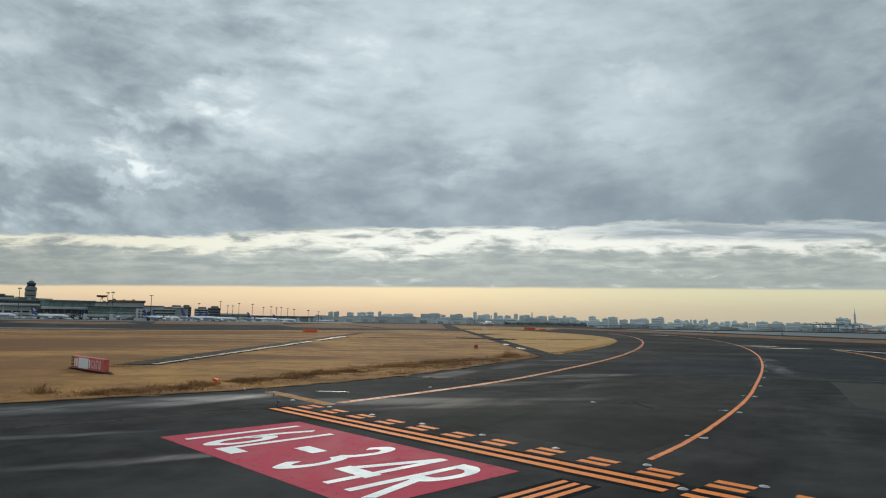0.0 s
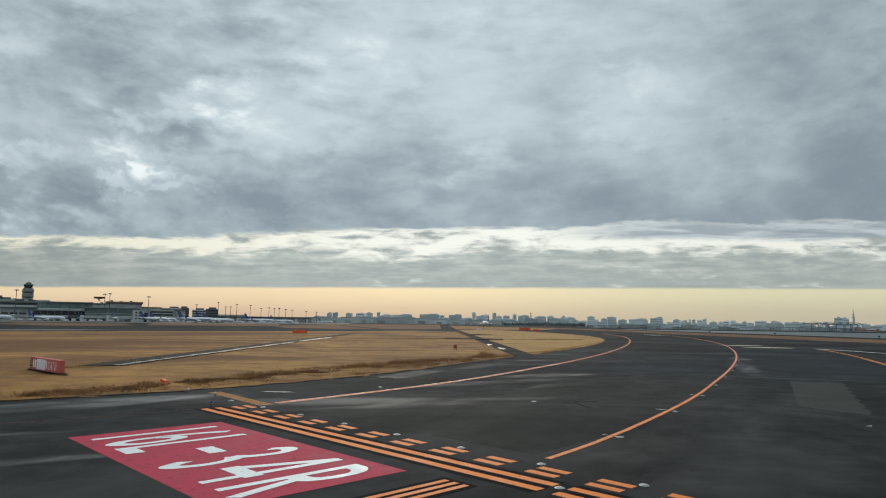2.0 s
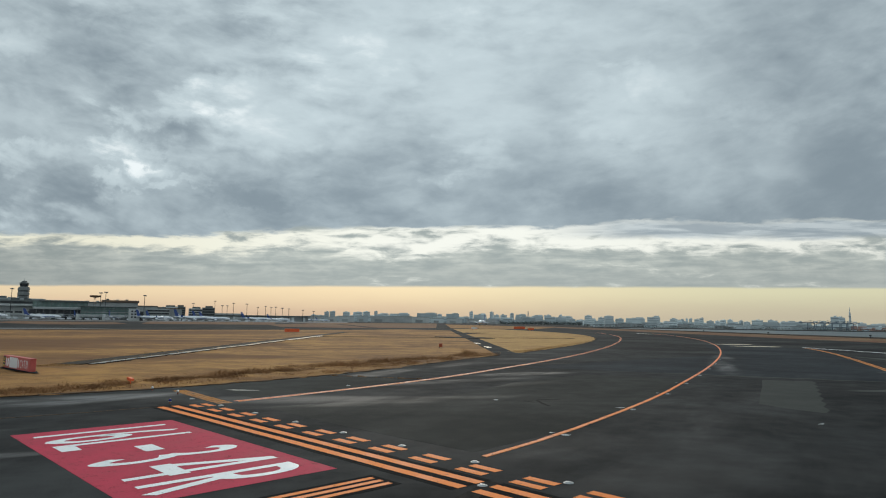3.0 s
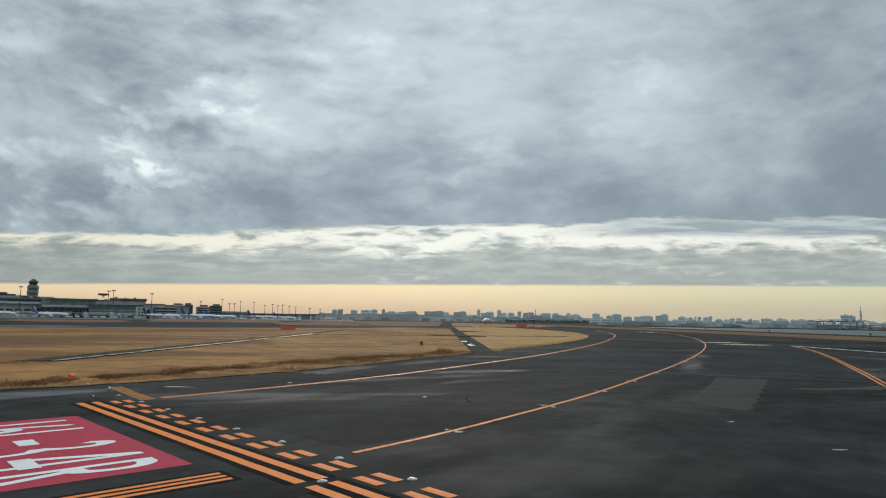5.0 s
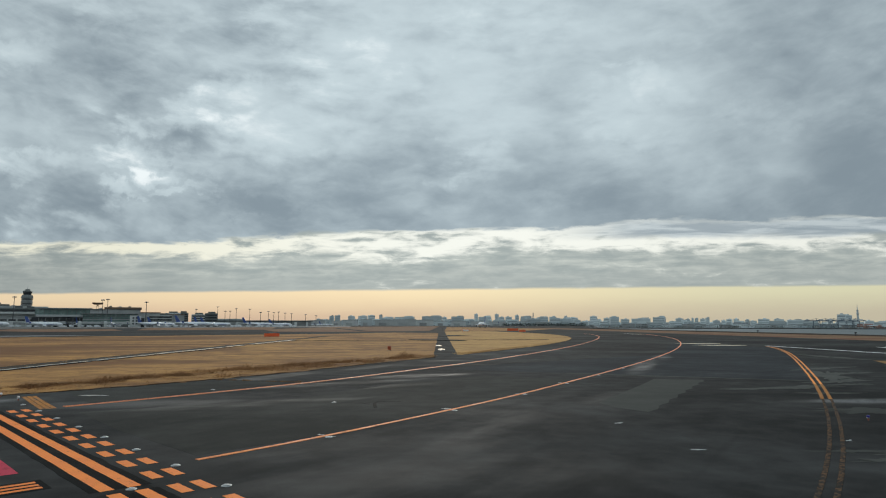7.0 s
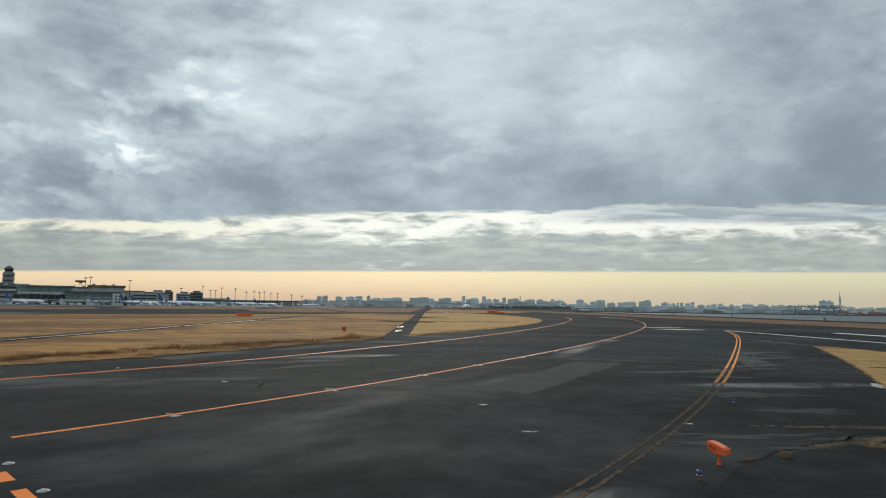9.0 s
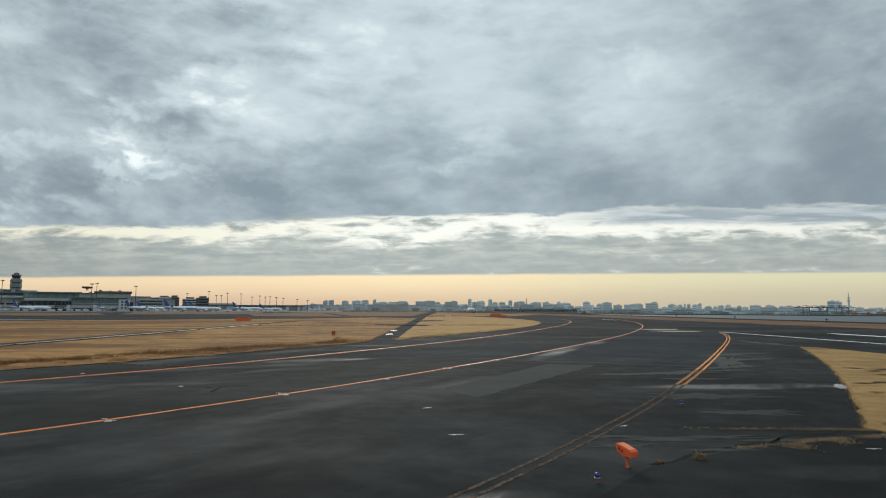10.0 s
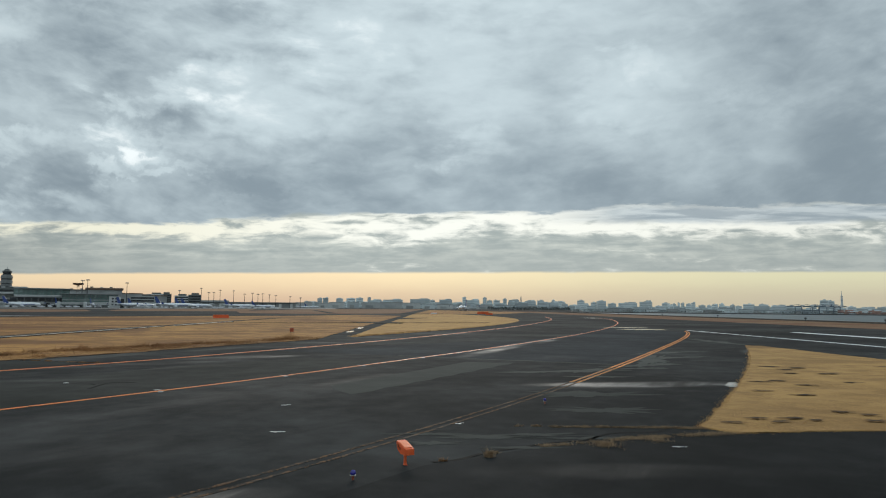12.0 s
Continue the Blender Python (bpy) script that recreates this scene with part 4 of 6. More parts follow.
def brushed(name, strokes, parent, wide=0.25, tall=0.52):
    """A tall painted character from strokes, each a smooth chain of points; the brush is wide across and tall along the letter."""
    bm = bmesh.new()
    for level, (smooth_line, pts) in enumerate(strokes):
        q = [Vector((x / wide, y / tall)) for x, y in pts]
        if smooth_line:
            fine = []
            for i in range(len(q) - 1):
                a, b, c, d = q[max(i - 1, 0)], q[i], q[i + 1], q[min(i + 2, len(q) - 1)]
                for k in range(6):
                    u = k / 6
                    fine.append(0.5 * (2 * b + (c - a) * u + (2 * a - 5 * b + 4 * c - d) * u * u + (3 * b - a - 3 * c + d) * u ** 3))
            q = fine + [q[-1]]
        pairs = []
        for i, v in enumerate(q):
            d = (q[min(i + 1, len(q) - 1)] - q[max(i - 1, 0)]).normalized()
            n = Vector((-d.y, d.x)) * 0.5
            pairs.append([bm.verts.new(((v.x + k * n.x) * wide, (v.y + k * n.y) * tall, 0.012 + 0.001 * level)) for k in (1, -1)])
        for a, b in zip(pairs, pairs[1:]):
            bm.faces.new((a[0], a[1], b[1], b[0]))
    for fc in bm.faces:
        if fc.normal.z < 0:
            fc.normal_flip()
    me = bpy.data.meshes.new(name)
    bm.to_mesh(me)
    bm.free()
    me.materials.append(WHITE)
    ob = new(name, me)
    ob.parent = parent


LETTERS = (
    [(False, [(-2.58, -6.85), (-2.58, -2.82)])],
    [(True, [(-1.36, -2.95), (-1.62, -3.9), (-1.74, -5.0), (-1.68, -6.1), (-1.33, -6.58), (-0.98, -6.0), (-1.04, -5.0), (-1.36, -4.62), (-1.66, -5.15)])],
    [(False, [(-0.5, -6.82), (-0.5, -2.80)]), (False, [(-0.4, -6.55), (0.37, -6.55)])],
    [(False, [(0.77, -4.78), (1.74, -4.78)])],
    [(True, [(2.24, -3.45), (2.42, -3.05), (2.72, -3.06), (2.92, -3.55), (2.80, -4.35), (2.52, -4.78)]), (True, [(2.52, -4.72), (2.88, -4.95), (3.02, -5.7), (2.86, -6.38), (2.60, -6.52), (2.34, -6.0)])],
    [(False, [(4.76, -6.66), (4.76, -2.70)]), (False, [(4.70, -2.85), (3.86, -5.45)]), (False, [(3.72, -5.42), (5.02, -5.42)])],
    [(False, [(5.63, -6.67), (5.63, -2.74)]), (True, [(5.63, -3.02), (6.02, -3.02), (6.30, -3.35), (6.33, -4.0), (6.12, -4.6), (5.63, -4.72)]), (False, [(5.90, -4.72), (6.42, -6.68)])],
)
for strokes in LETTERS:
    brushed("letter", strokes, panel)

# ---- lights and signs on the airfield ----
def inset_light():
    """A flush steel taxiway light: ring, raised dome with two lens slots."""
    t = thing("inset_light", "flush metal taxiway light set in the asphalt", "inset light", group="inset lights")
    bm = bmesh.new()
    lathe(bm, [(0.0, 0.17), (0.012, 0.165), (0.016, 0.12)], 20)
    part("ring", bm, CAST, t, smooth=True)
    bm = bmesh.new()
    lathe(bm, [(0.010, 0.115), (0.035, 0.10), (0.045, 0.06), (0.047, 0.01)], 20)
    part("dome", bm, CAST, t, smooth=True)
    for sx in (-1, 1):
        bm = bmesh.new()
        box(bm, sx * 0.085 - 0.02, sx * 0.085 + 0.02, -0.03, 0.03, 0.026, 0.042, 0.004)
        part("lens", bm, CLEAR_GLASS, t)
    return t


def slot_mark(x, y, turn, long):
    """A pale sealed saw-cut with its small cover plate."""
    t = thing("sealed_slot", "pale sealed cable slot with small cover on asphalt", "cable slot", pose(x, y, 0, 0, 0, turn), "cable slots")
    bm = bmesh.new()
    box(bm, -long / 2, long / 2, -0.013, 0.013, 0, 0.008, 0.003)
    part("sealant", bm, WHITE, t)
    bm = bmesh.new()
    lathe(bm, [(0.0, 0.05), (0.012, 0.045), (0.016, 0.03), (0.017, 0.01)], 14)
    part("cover", bm, CAST, t, loc=(-0.05, -0.08, 0))


first = inset_light()
first.matrix_world = pose(11.8, 1.0, 0)
first.scale = (0.74, 0.74, 0.8)
for k in range(1, 8):
    copy_thing(first, pose(11.8 - 3.0 * k, 1.0, 0))
copy_thing(first, pose(14.8, 1.0, 0)), copy_thing(first, pose(10.6, -0.72, 0.0))
for y in (6.4, 14.2, 21.6, 28.6, 36.0, 44.0, 52.0, 60.0):
    copy_thing(first, pose(bend(CENTRE, y) + 0.30, y, 0, 0, 0, 12))
for y in (6.4, 14.2, 21.6, 28.6):
    slot_mark(bend(CENTRE, y) - 0.35, y + 0.12, 40, 0.2)
for x, y in ((0.1, 12.1), (-9.8, 10.5)):
    copy_thing(first, pose(x, y, 0))


slot_mark(17.6, 13.26, 45, 0.46), slot_mark(13.15, 16.24, 75, 0.4), slot_mark(20.34, 18.33, 80, 0.35), slot_mark(26.9, 20.2, 40, 0.42)
slot_mark(7.9, 6.5, 42, 0.45), slot_mark(5.5, 14.4, 42, 0.45)


def edge_lamp(glass, label):
    """An elevated taxiway edge lamp: base plate, breakable stem, collar, glass dome."""
    t = thing("edge_lamp", label, "edge lamp", group="edge lamps")
    bm = bmesh.new()
    lathe(bm, [(0.0, 0.085), (0.012, 0.08), (0.02, 0.06)], 18)
    part("base_plate", bm, TYRE, t)
    bm = bmesh.new()
    lathe(bm, [(0.015, 0.045), (0.10, 0.04), (0.11, 0.055), (0.15, 0.055)], 14)
    part("stem", bm, RUSTY, t, "rust-red stem")
    bm = bmesh.new()
    lathe(bm, [(0.15, 0.06), (0.165, 0.115), (0.178, 0.115), (0.19, 0.09)], 18)
    part("collar", bm, CAST, t)
    bm = bmesh.new()
    lathe(bm, [(0.19, 0.09), (0.22, 0.115), (0.27, 0.11), (0.32, 0.075), (0.345, 0.01)], 18)
    part("lens", bm, glass, t, smooth=True)
    return t


blue = edge_lamp(BLUE_GLASS, "blue glass taxiway edge lamp on rust-red stem")
blue.matrix_world = pose(23.5, 11.62, 0)
blue.scale = (0.58, 0.58, 0.66)
copy_thing(blue, pose(19.7, 23.9, 0))
copy_thing(blue, pose(-8.0, -0.5, 0))
red_lamp = edge_lamp(CLEAR_GLASS, "white-topped edge lamp on a red stem beside grass")
red_lamp.matrix_world = pose(-13.8, 0.9, 0)
red_lamp.scale = (0.62, 0.62, 0.66)
copy_thing(red_lamp, pose(-11.3, 1.2, 0))


def wedge_marker(m):
    """A slanted orange hood on a round post: light unit turned towards the taxiway."""
    t = thing("hooded_light", "bright orange hooded light box on a short post", "hooded light", m, "hooded lights")
    bm = bmesh.new()
    lathe(bm, [(0.0, 0.075), (0.02, 0.072), (0.03, 0.055), (0.24, 0.05), (0.26, 0.07), (0.28, 0.07)], 16)
    part("post", bm, SAFETY, t, smooth=False)
    bm = bmesh.new()
    pts = [(-0.30, 0.37), (-0.38, 0.56), (-0.33, 0.585), (0.36, 0.45), (0.36, 0.29), (-0.04, 0.28)]
    for y in (-0.17, 0.17):
        ring = [bm.verts.new((x, y, z)) for x, z in pts]
        bm.faces.new(ring if y < 0 else ring[::-1])
    bm.verts.ensure_lookup_table()
    for i in range(6):
        j = (i + 1) % 6
        bm.faces.new((bm.verts[i], bm.verts[j], bm.verts[6 + j], bm.verts[6 + i]))
    bmesh.ops.bevel(bm, geom=list(bm.edges), offset=0.015, segments=2, affect="EDGES", profile=0.5)
    part("hood", bm, SAFETY, t)
    # lid in the paler orange, painted as the lit top of the hood
    bm = bmesh.new()
    box(bm, -0.20, 0.28, -0.15, 0.15, -0.006, 0.006, 0.003)
    lid = part("lid", bm, SAFETY_PALE, t, "orange lid painted paler as its lit top")
    lid.matrix_local = pose(0.0, 0, 0.532, 0, 11.0, 0)
    for sy in (-0.07, 0.07):
        bm = bmesh.new()
        lathe(bm, [(0.0, 0.055), (0.03, 0.055), (0.04, 0.03), (0.041, 0.005)], 14)
        lens = part("lens", bm, RUSTY, t, "round lens ring")
        lens.matrix_local = pose(-0.355, sy, 0.46, 0, -123, 0)
    for x, z, r in ((-0.20, 0.47, 0.05), (-0.06, 0.42, 0.04)):
        bm = bmesh.new()
        tube(bm, (x, -0.185, z), (x, -0.165, z), r, r, 14)
        part("side_port", bm, RUSTY, t, "dark round port in the side")
    return t


hood = wedge_marker(pose(23.25, 13.36, 0, 0, 0, -16))
hood.scale = (0.70, 0.70, 0.93)
small = copy_thing(hood, pose(-17.3, 1.0, 0.03, 0, 0, 20))
small.scale = (0.5, 0.6, 0.72)


def taxi_sign(m, label, long, high, panels, text):
    """A box sign on feet with a skirt; panels: (x0, x1, material)."""
    t = thing("taxiway_sign", label, "sign", m, "taxiway signs")
    bm = bmesh.new()
    box(bm, -long / 2, long / 2, -0.17, 0.17, 0.09, high, 0.025)
    part("case", bm, SIGN_RED if text else SAFETY, t)
    bm = bmesh.new()
    box(bm, -long / 2 - 0.02, long / 2 + 0.02, -0.19, 0.19, high + 0.002, high + 0.04, 0.01)
    part("top_rail", bm, SIGN_RED if text else SAFETY_PALE, t)
    for k in range(4):
        x = -long / 2 + 0.25 + k * (long - 0.5) / 3
        bm = bmesh.new()
        tube(bm, (x, 0, 0), (x, 0, 0.13), 0.05, 0.04)
        part("foot", bm, DARK_STEEL, t)
    for x0, x1, mat in panels:
        bm = bmesh.new()
        box(bm, x0 + 0.01, x1 - 0.01, -0.184, -0.172, 0.17, high - 0.04, 0.003)
        part("face_panel", bm, mat, t)
    return t


sign = taxi_sign(pose(-31.86, -1.43, 0.0, 0, 0, 4), "red and white taxiway holding sign standing in dry grass", 5.3, 0.95,
                 [(-2.62, -2.15, SIGN_BLACK), (-2.15, -1.35, SIGN_RED), (-1.35, 0.25, SIGN_WHITE), (0.25, 2.55, SIGN_RED)], True)
sign.scale = (1.13, 1.0, 0.96)
for x0, x1, z0, z1 in ((-2.55, -2.22, 0.22, 0.30), (-2.55, -2.22, 0.46, 0.54), (-2.52, -2.42, 0.64, 0.84), (-2.32, -2.24, 0.60, 0.84)):
    bm = bmesh.new()
    box(bm, x0, x1, -0.192, -0.186, z0, z1)
    part("direction_bar", bm, SIGN_YELLOW, sign)
for x0, x1, z0, z1 in ((-2.02, -1.86, 0.26, 0.82), (-1.72, -1.46, 0.26, 0.82), (0.38, 0.56, 0.26, 0.82)):
    bm = bmesh.new()
    box(bm, x0, x1, -0.192, -0.186, z0, z1)
    part("bar", bm, SIGN_WHITE, sign)
for ch, x0, x1 in (("C", 0.78, 1.06), ("A", 1.14, 1.46), ("T", 1.50, 1.78), ("I", 1.92, 2.00), ("I", 2.10, 2.18)):
    glyph(ch, x0, x1, 0.26, 0.82, 0.0, SIGN_WHITE, sign, upright=Matrix.Translation((0, -0.194, 0)) @ Matrix.Rotation(radians(90), 4, "X"))

# dark patch in place of the shade cast under the sign
bm = bmesh.new()
blob(bm, -31.5, -1.5, 3.8, 0.5, 4, 0.09, 5.0, 0.25)
one_mesh("sign_shade", bm, ASPHALT_SHOULDER, "dark patch drawn as the shade under the taxiway sign", "pad", kind="structure")

# distant signs and marker boards
taxi_sign(pose(-149.5, 92.5, 0.05, 0, 0, 80), "orange back of a taxiway sign in the grass", 4.6, 1.0, [], False)
taxi_sign(pose(-222.4, 295, 0.0, 0, 0, 75), "orange back of a far taxiway sign", 8.0, 1.5, [], False)
taxi_sign(pose(-187, 260, 0.05, 0, 0, 80), "small orange sign back in the grass island", 4.2, 1.0, [], False)
taxi_sign(pose(-215.6, 246.8, 0.0, 0, 0, 50), "white-faced taxiway sign far off", 3.6, 1.1, [(-1.7, 1.7, SIGN_WHITE)], False)
post = thing("marker_box", "rust-red equipment box on legs in the grass", "equipment box", pose(-44.1, 51.9, 0.03, 0, 0, 45))
bm = bmesh.new()
box(bm, -0.24, 0.24, -0.2, 0.2, 0.18, 0.66, 0.02)
part("body", bm, RUSTY, post)
bm = bmesh.new()
box(bm, -0.27, 0.27, -0.23, 0.23, 0.662, 0.70, 0.008)
part("lid", bm, RUSTY, post)
for sx in (-0.18, 0.18):
    bm = bmesh.new()
    box(bm, sx - 0.03, sx + 0.03, -0.03, 0.03, 0.0, 0.18)
    part("leg", bm, DARK_STEEL, post)


def shore_post(s, n, high):
    """A slim approach-light post with a small head."""
    x, y = along_runway(s, n)
    t = thing("approach_post", "dark slim light post by the seawall", "light post", pose(x, y, 0, 0, 0, 40), "posts by the seawall")
    bm = bmesh.new()
    tube(bm, (0, 0, 0), (0, 0, high * 0.7), 0.16, 0.12)
    part("pole", bm, DARK_STEEL, t)
    bm = bmesh.new()
    box(bm, -0.35, 0.35, -0.2, 0.2, high * 0.7, high, 0.05)
    part("head", bm, DARK_STEEL, t)


for s, n, hi in ((92, 156, 1.5), (150, 157, 1.5), (187, 157, 1.4), (252, 158, 1.4), (318, 159, 1.4), (396, 160, 1.4), (480, 161, 1.4)):
    shore_post(s, n, hi)


# ---- dry blades, weeds and tufts ----
def blades(name, label, mat, places, low, high, width, lean=0.5, seed=1, category="grass"):
    """Many thin bent blades as one mesh. places: list of (x, y, z)."""
    r = np.random.RandomState(seed)
    p = np.array(places, dtype=float)
    k = len(p)
    h = r.uniform(low, high, k) * r.uniform(0.6, 1.0, k)
    if high > 0.15:
        h *= np.array([min(max(0.75 + 1.5 * noise.noise((q[0] * 0.8, q[1] * 0.8, 6.0)), 0.25), 1.6) for q in places])
    a = r.uniform(0, 2 * math.pi, k)
    wv = np.stack([np.cos(a), np.sin(a), np.zeros(k)], 1) * (width * r.uniform(0.6, 1.4, k))[:, None]
    b = r.uniform(0, 2 * math.pi, k)
    top = np.stack([np.cos(b) * lean * h, np.sin(b) * lean * h, h], 1) * r.uniform(0.5, 1.0, k)[:, None]
    co = np.empty((k * 5, 3))
    mid = top * np.array([0.35, 0.35, 0.6])
    co[0::5], co[1::5] = p - wv, p + wv
    co[2::5], co[3::5] = p + mid + wv * 0.7, p + mid - wv * 0.7
    co[4::5] = p + top
    i = np.arange(k) * 5
    quads = np.stack([i, i + 1, i + 2, i + 3], 1).tolist()
    tris = np.stack([i + 3, i + 2, i + 4], 1).tolist()
    me = bpy.data.meshes.new(name)
    me.from_pydata(co.tolist(), [], quads + tris)
    me.materials.append(mat)
    return tagged(new(name, me), label, category, kind="stuff")


def scatter(count, fn, seed):
    r = random.Random(seed)
    out = []
    while len(out) < count:
        q = fn(r)
        if q:
            out.append(q)
    return out


def verge_place(r, deep=2.5):
    y = r.uniform(-14, 45)
    d = abs(r.gauss(0, deep)) if r.random() < 0.6 else r.uniform(0, 9)
    x = edge_north(y) - 0.15 - d
    return (x, y, 0.02)


def weed_place(r):
    y = r.uniform(-16, 46)
    clump = noise.noise((y * 0.3, 3.3, 0.0)) + 0.7 * noise.noise((y * 1.1, 1.3, 0.0))
    if clump < 0.30 and r.random() > 0.10:
        return None
    d = abs(r.gauss(0, 1.5))
    if noise.noise((y * 0.8, d * 0.9, 5.0)) < -0.05:
        return None
    return (edge_north(y) - 0.4 - d, y + r.gauss(0, 0.25), 0.03)


blades("verge_blades", "long dry grass blades along the taxiway edge", BLADES, scatter(22000, verge_place, 3), 0.03, 0.12, 0.011, 1.1, 5)
blades("verge_weeds", "dark brown dead weeds along the grass edge", WEEDS, scatter(4200, weed_place, 8), 0.12, 0.42, 0.012, 0.6, 6, "weeds")


# dark rim where the turf ends: bare soil plus the edge's shade as colour
bm = bmesh.new()
ribbon(bm, lambda v: (edge_north(v) - 0.02, v), -38, 45, 0.34, 0.034, 0, 0.3, 0.55)
one_mesh("soil_shade_rim", bm, SOIL, "dark soil and painted edge shade between grass and asphalt", "bare soil", kind="structure")
bm = bmesh.new()
ribbon(bm, lambda v: (poly(EDGE_CURVE, v) - 0.02, v), 53, 150, 0.4, 0.034, 0, 0.5, 0.5)
one_mesh("soil_shade_rim", bm, SOIL, "dark soil and painted edge shade of the grass island", "bare soil", kind="structure")


# rust-brown brush standing in patches: place, spread along and across the edge, count, height
for k, (x, y, along, deep, count, tall) in enumerate(((-17.4, -1.6, 1.5, 0.45, 2600, 0.50), (-17.0, -3.4, 0.7, 0.3, 700, 0.34), (-16.6, -5.8, 0.35, 0.2, 420, 0.42), (-18.6, 2.6, 1.3, 0.5, 1500, 0.42), (-19.0, 5.8, 1.2, 0.4, 1100, 0.50),
                                                       (-20.6, 9.4, 1.3, 0.5, 1300, 0.75), (-21.4, 13.0, 1.6, 0.6, 1200, 0.65), (-23.4, 19.5, 2.2, 0.8, 1500, 0.8), (-25.2, 26.5, 2.0, 0.8, 1300, 0.85), (-26.6, 32.0, 1.6, 0.7, 1000, 0.8), (-28.6, 40.5, 1.6, 0.7, 1000, 0.9))):
    r = random.Random(60 + k)
    spots = [(x + r.gauss(0, deep), y + r.gauss(0, along), 0.03) for _ in range(count)]
    blades("brush_patch", "rust-brown dead brush standing in dry grass", WEEDS, [q for q in spots if q[0] < edge_north(q[1]) - 0.2], tall * 0.2, tall * 0.75, 0.012, 0.8, 70 + k, "weeds")
    low = [(x + r.gauss(0, deep * 1.5), y + r.gauss(0, along * 1.25), 0.03) for _ in range(count * 2)]
    blades("brush_floor", "low matted rust-brown growth under the brush", WEEDS, [q for q in low if q[0] < edge_north(q[1]) - 0.05], 0.04, 0.17, 0.022, 1.6, 90 + k, "weeds")


def ditch_place(r):
    v = -2.0 + 70 * r.random() ** 1.6
    if noise.noise((v * 0.5, 2.0, 8.0)) < -0.25:
        return None
    across = (r.choice((-1.15, -0.85, 0.95)) if v > 1.5 else r.uniform(-1.3, 1.0)) + r.gauss(0, 0.16)
    return (-35.8 - 0.717 * v + 0.698 * across, 2.6 + 0.697 * v + 0.716 * across, 0.04)


blades("ditch_blades", "dry grass hanging over the edges of the ditch", BLADES, scatter(5000, ditch_place, 31), 0.08, 0.20, 0.018, 1.1, 33)


def island_place(r):
    y = 52.5 + abs(r.gauss(0, 25))
    return (poly(EDGE_CURVE, y) - 0.3 - abs(r.gauss(0, 0.9)), y, 0.02) if y < 150 else None


blades("island_blades", "dry grass fringe of the island", BLADES, scatter(6000, island_place, 12), 0.06, 0.2, 0.02, 0.6, 7)


def mown_place(r):
    y = 23.4 + (r.random() ** 1.6) * 50
    a, b = poly(GRASS_NEAR_LEFT, y), near_turf_right(y)
    x = r.uniform(a, b) if r.random() < 0.8 else (a + abs(r.gauss(0, 0.15)) if r.random() < 0.5 else b - abs(r.gauss(0, 0.15)))
    if any(abs(x - p) + abs(y - q) < 0.4 for p, q in bare):
        return None
    return (x, y, 0.02) if b > a else None


def mown_edge(r):
    y = 23.4 + (r.random() ** 1.5) * 40
    x = poly(GRASS_NEAR_LEFT, y) if r.random() < 0.6 else near_turf_right(y)
    return (x + r.gauss(0, 0.10), y + r.gauss(0, 0.10), 0.01)


blades("mown_fringe", "ragged dry grass fringe over the asphalt", BLADES, scatter(4000, mown_edge, 23), 0.02, 0.06, 0.010, 1.8, 13)
blades("mown_blades", "short dry mown blades on the near grass", BLADES, scatter(16000, mown_place, 21), 0.015, 0.05, 0.008, 1.8, 9)


def crack_place(r):
    u = r.random()
    y = 14.2 + u * 9.3
    if noise.noise((y * 2.3, 8.0, 0.0)) < 0.5 - 1.0 * u + r.uniform(-0.2, 0.2):
        return None
    x = poly((282.55, -66.25, 27.39), y) - 0.1 + 0.15 * noise.noise((y * 1.4, 3.0, 2.0)) + r.gauss(0, 0.03 + 0.14 * u)
    return (x, y, 0.0)


def crack_place_two(r):
    u = r.random()
    if noise.noise((u * 21.0, 2.0, 5.0)) < 0.25 - 0.9 * u + r.uniform(-0.35, 0.35):
        return None
    bow = 0.12 * noise.noise((u * 6.0, 9.0, 1.0))
    return (21.9 + 4.4 * u + bow + r.gauss(0, 0.03 + 0.04 * u), 19.2 + 4.3 * u - bow + r.gauss(0, 0.03 + 0.04 * u), 0.0)


blades("crack_weeds", "dry weeds grown along an asphalt crack", THATCH, scatter(3000, crack_place, 31), 0.03, 0.085, 0.009, 1.3, 10, "weeds")
blades("crack_grass", "straw grass grown along a second crack", THATCH, scatter(2600, crack_place_two, 33), 0.03, 0.11, 0.008, 0.9, 11, "weeds")


def tuft(x, y, wide, high, count, seed, mat=WEEDS):
    r = random.Random(seed)
    blades("weed_tuft", "dry bushy weed tuft growing from the asphalt", mat, [(x + r.gauss(0, wide), y + r.gauss(0, wide), 0.0) for _ in range(count)], high * 0.4, high, 0.007, 0.9, seed, "weeds")


tuft(24.1, 15.45, 0.05, 0.40, 260, 41, THATCH), tuft(25.35, 18.9, 0.2, 0.18, 420, 42, THATCH), tuft(26.0, 20.6, 0.22, 0.14, 320, 47, THATCH), tuft(23.6, 14.3, 0.05, 0.12, 90, 43)
def shoulder_weed(r):
    v = r.uniform(0, 5.8)
    return (-16.2 + v + r.gauss(0, 0.1), 13.5 + 0.55 * v + r.gauss(0, 0.08), 0.0) if noise.noise((v * 2.0, 5.0, 5.0)) > 0 else None


blades("crack_weeds", "dry weeds in the shoulder crack", WEEDS, scatter(900, shoulder_weed, 35), 0.05, 0.16, 0.01, 0.9, 14, "weeds")
tuft(-31.0, 44.0, 0.8, 1.1, 700, 44), tuft(-18.4, -7.2, 0.35, 1.0, 260, 45), tuft(-16.4, -4.6, 0.5, 0.45, 500, 46)


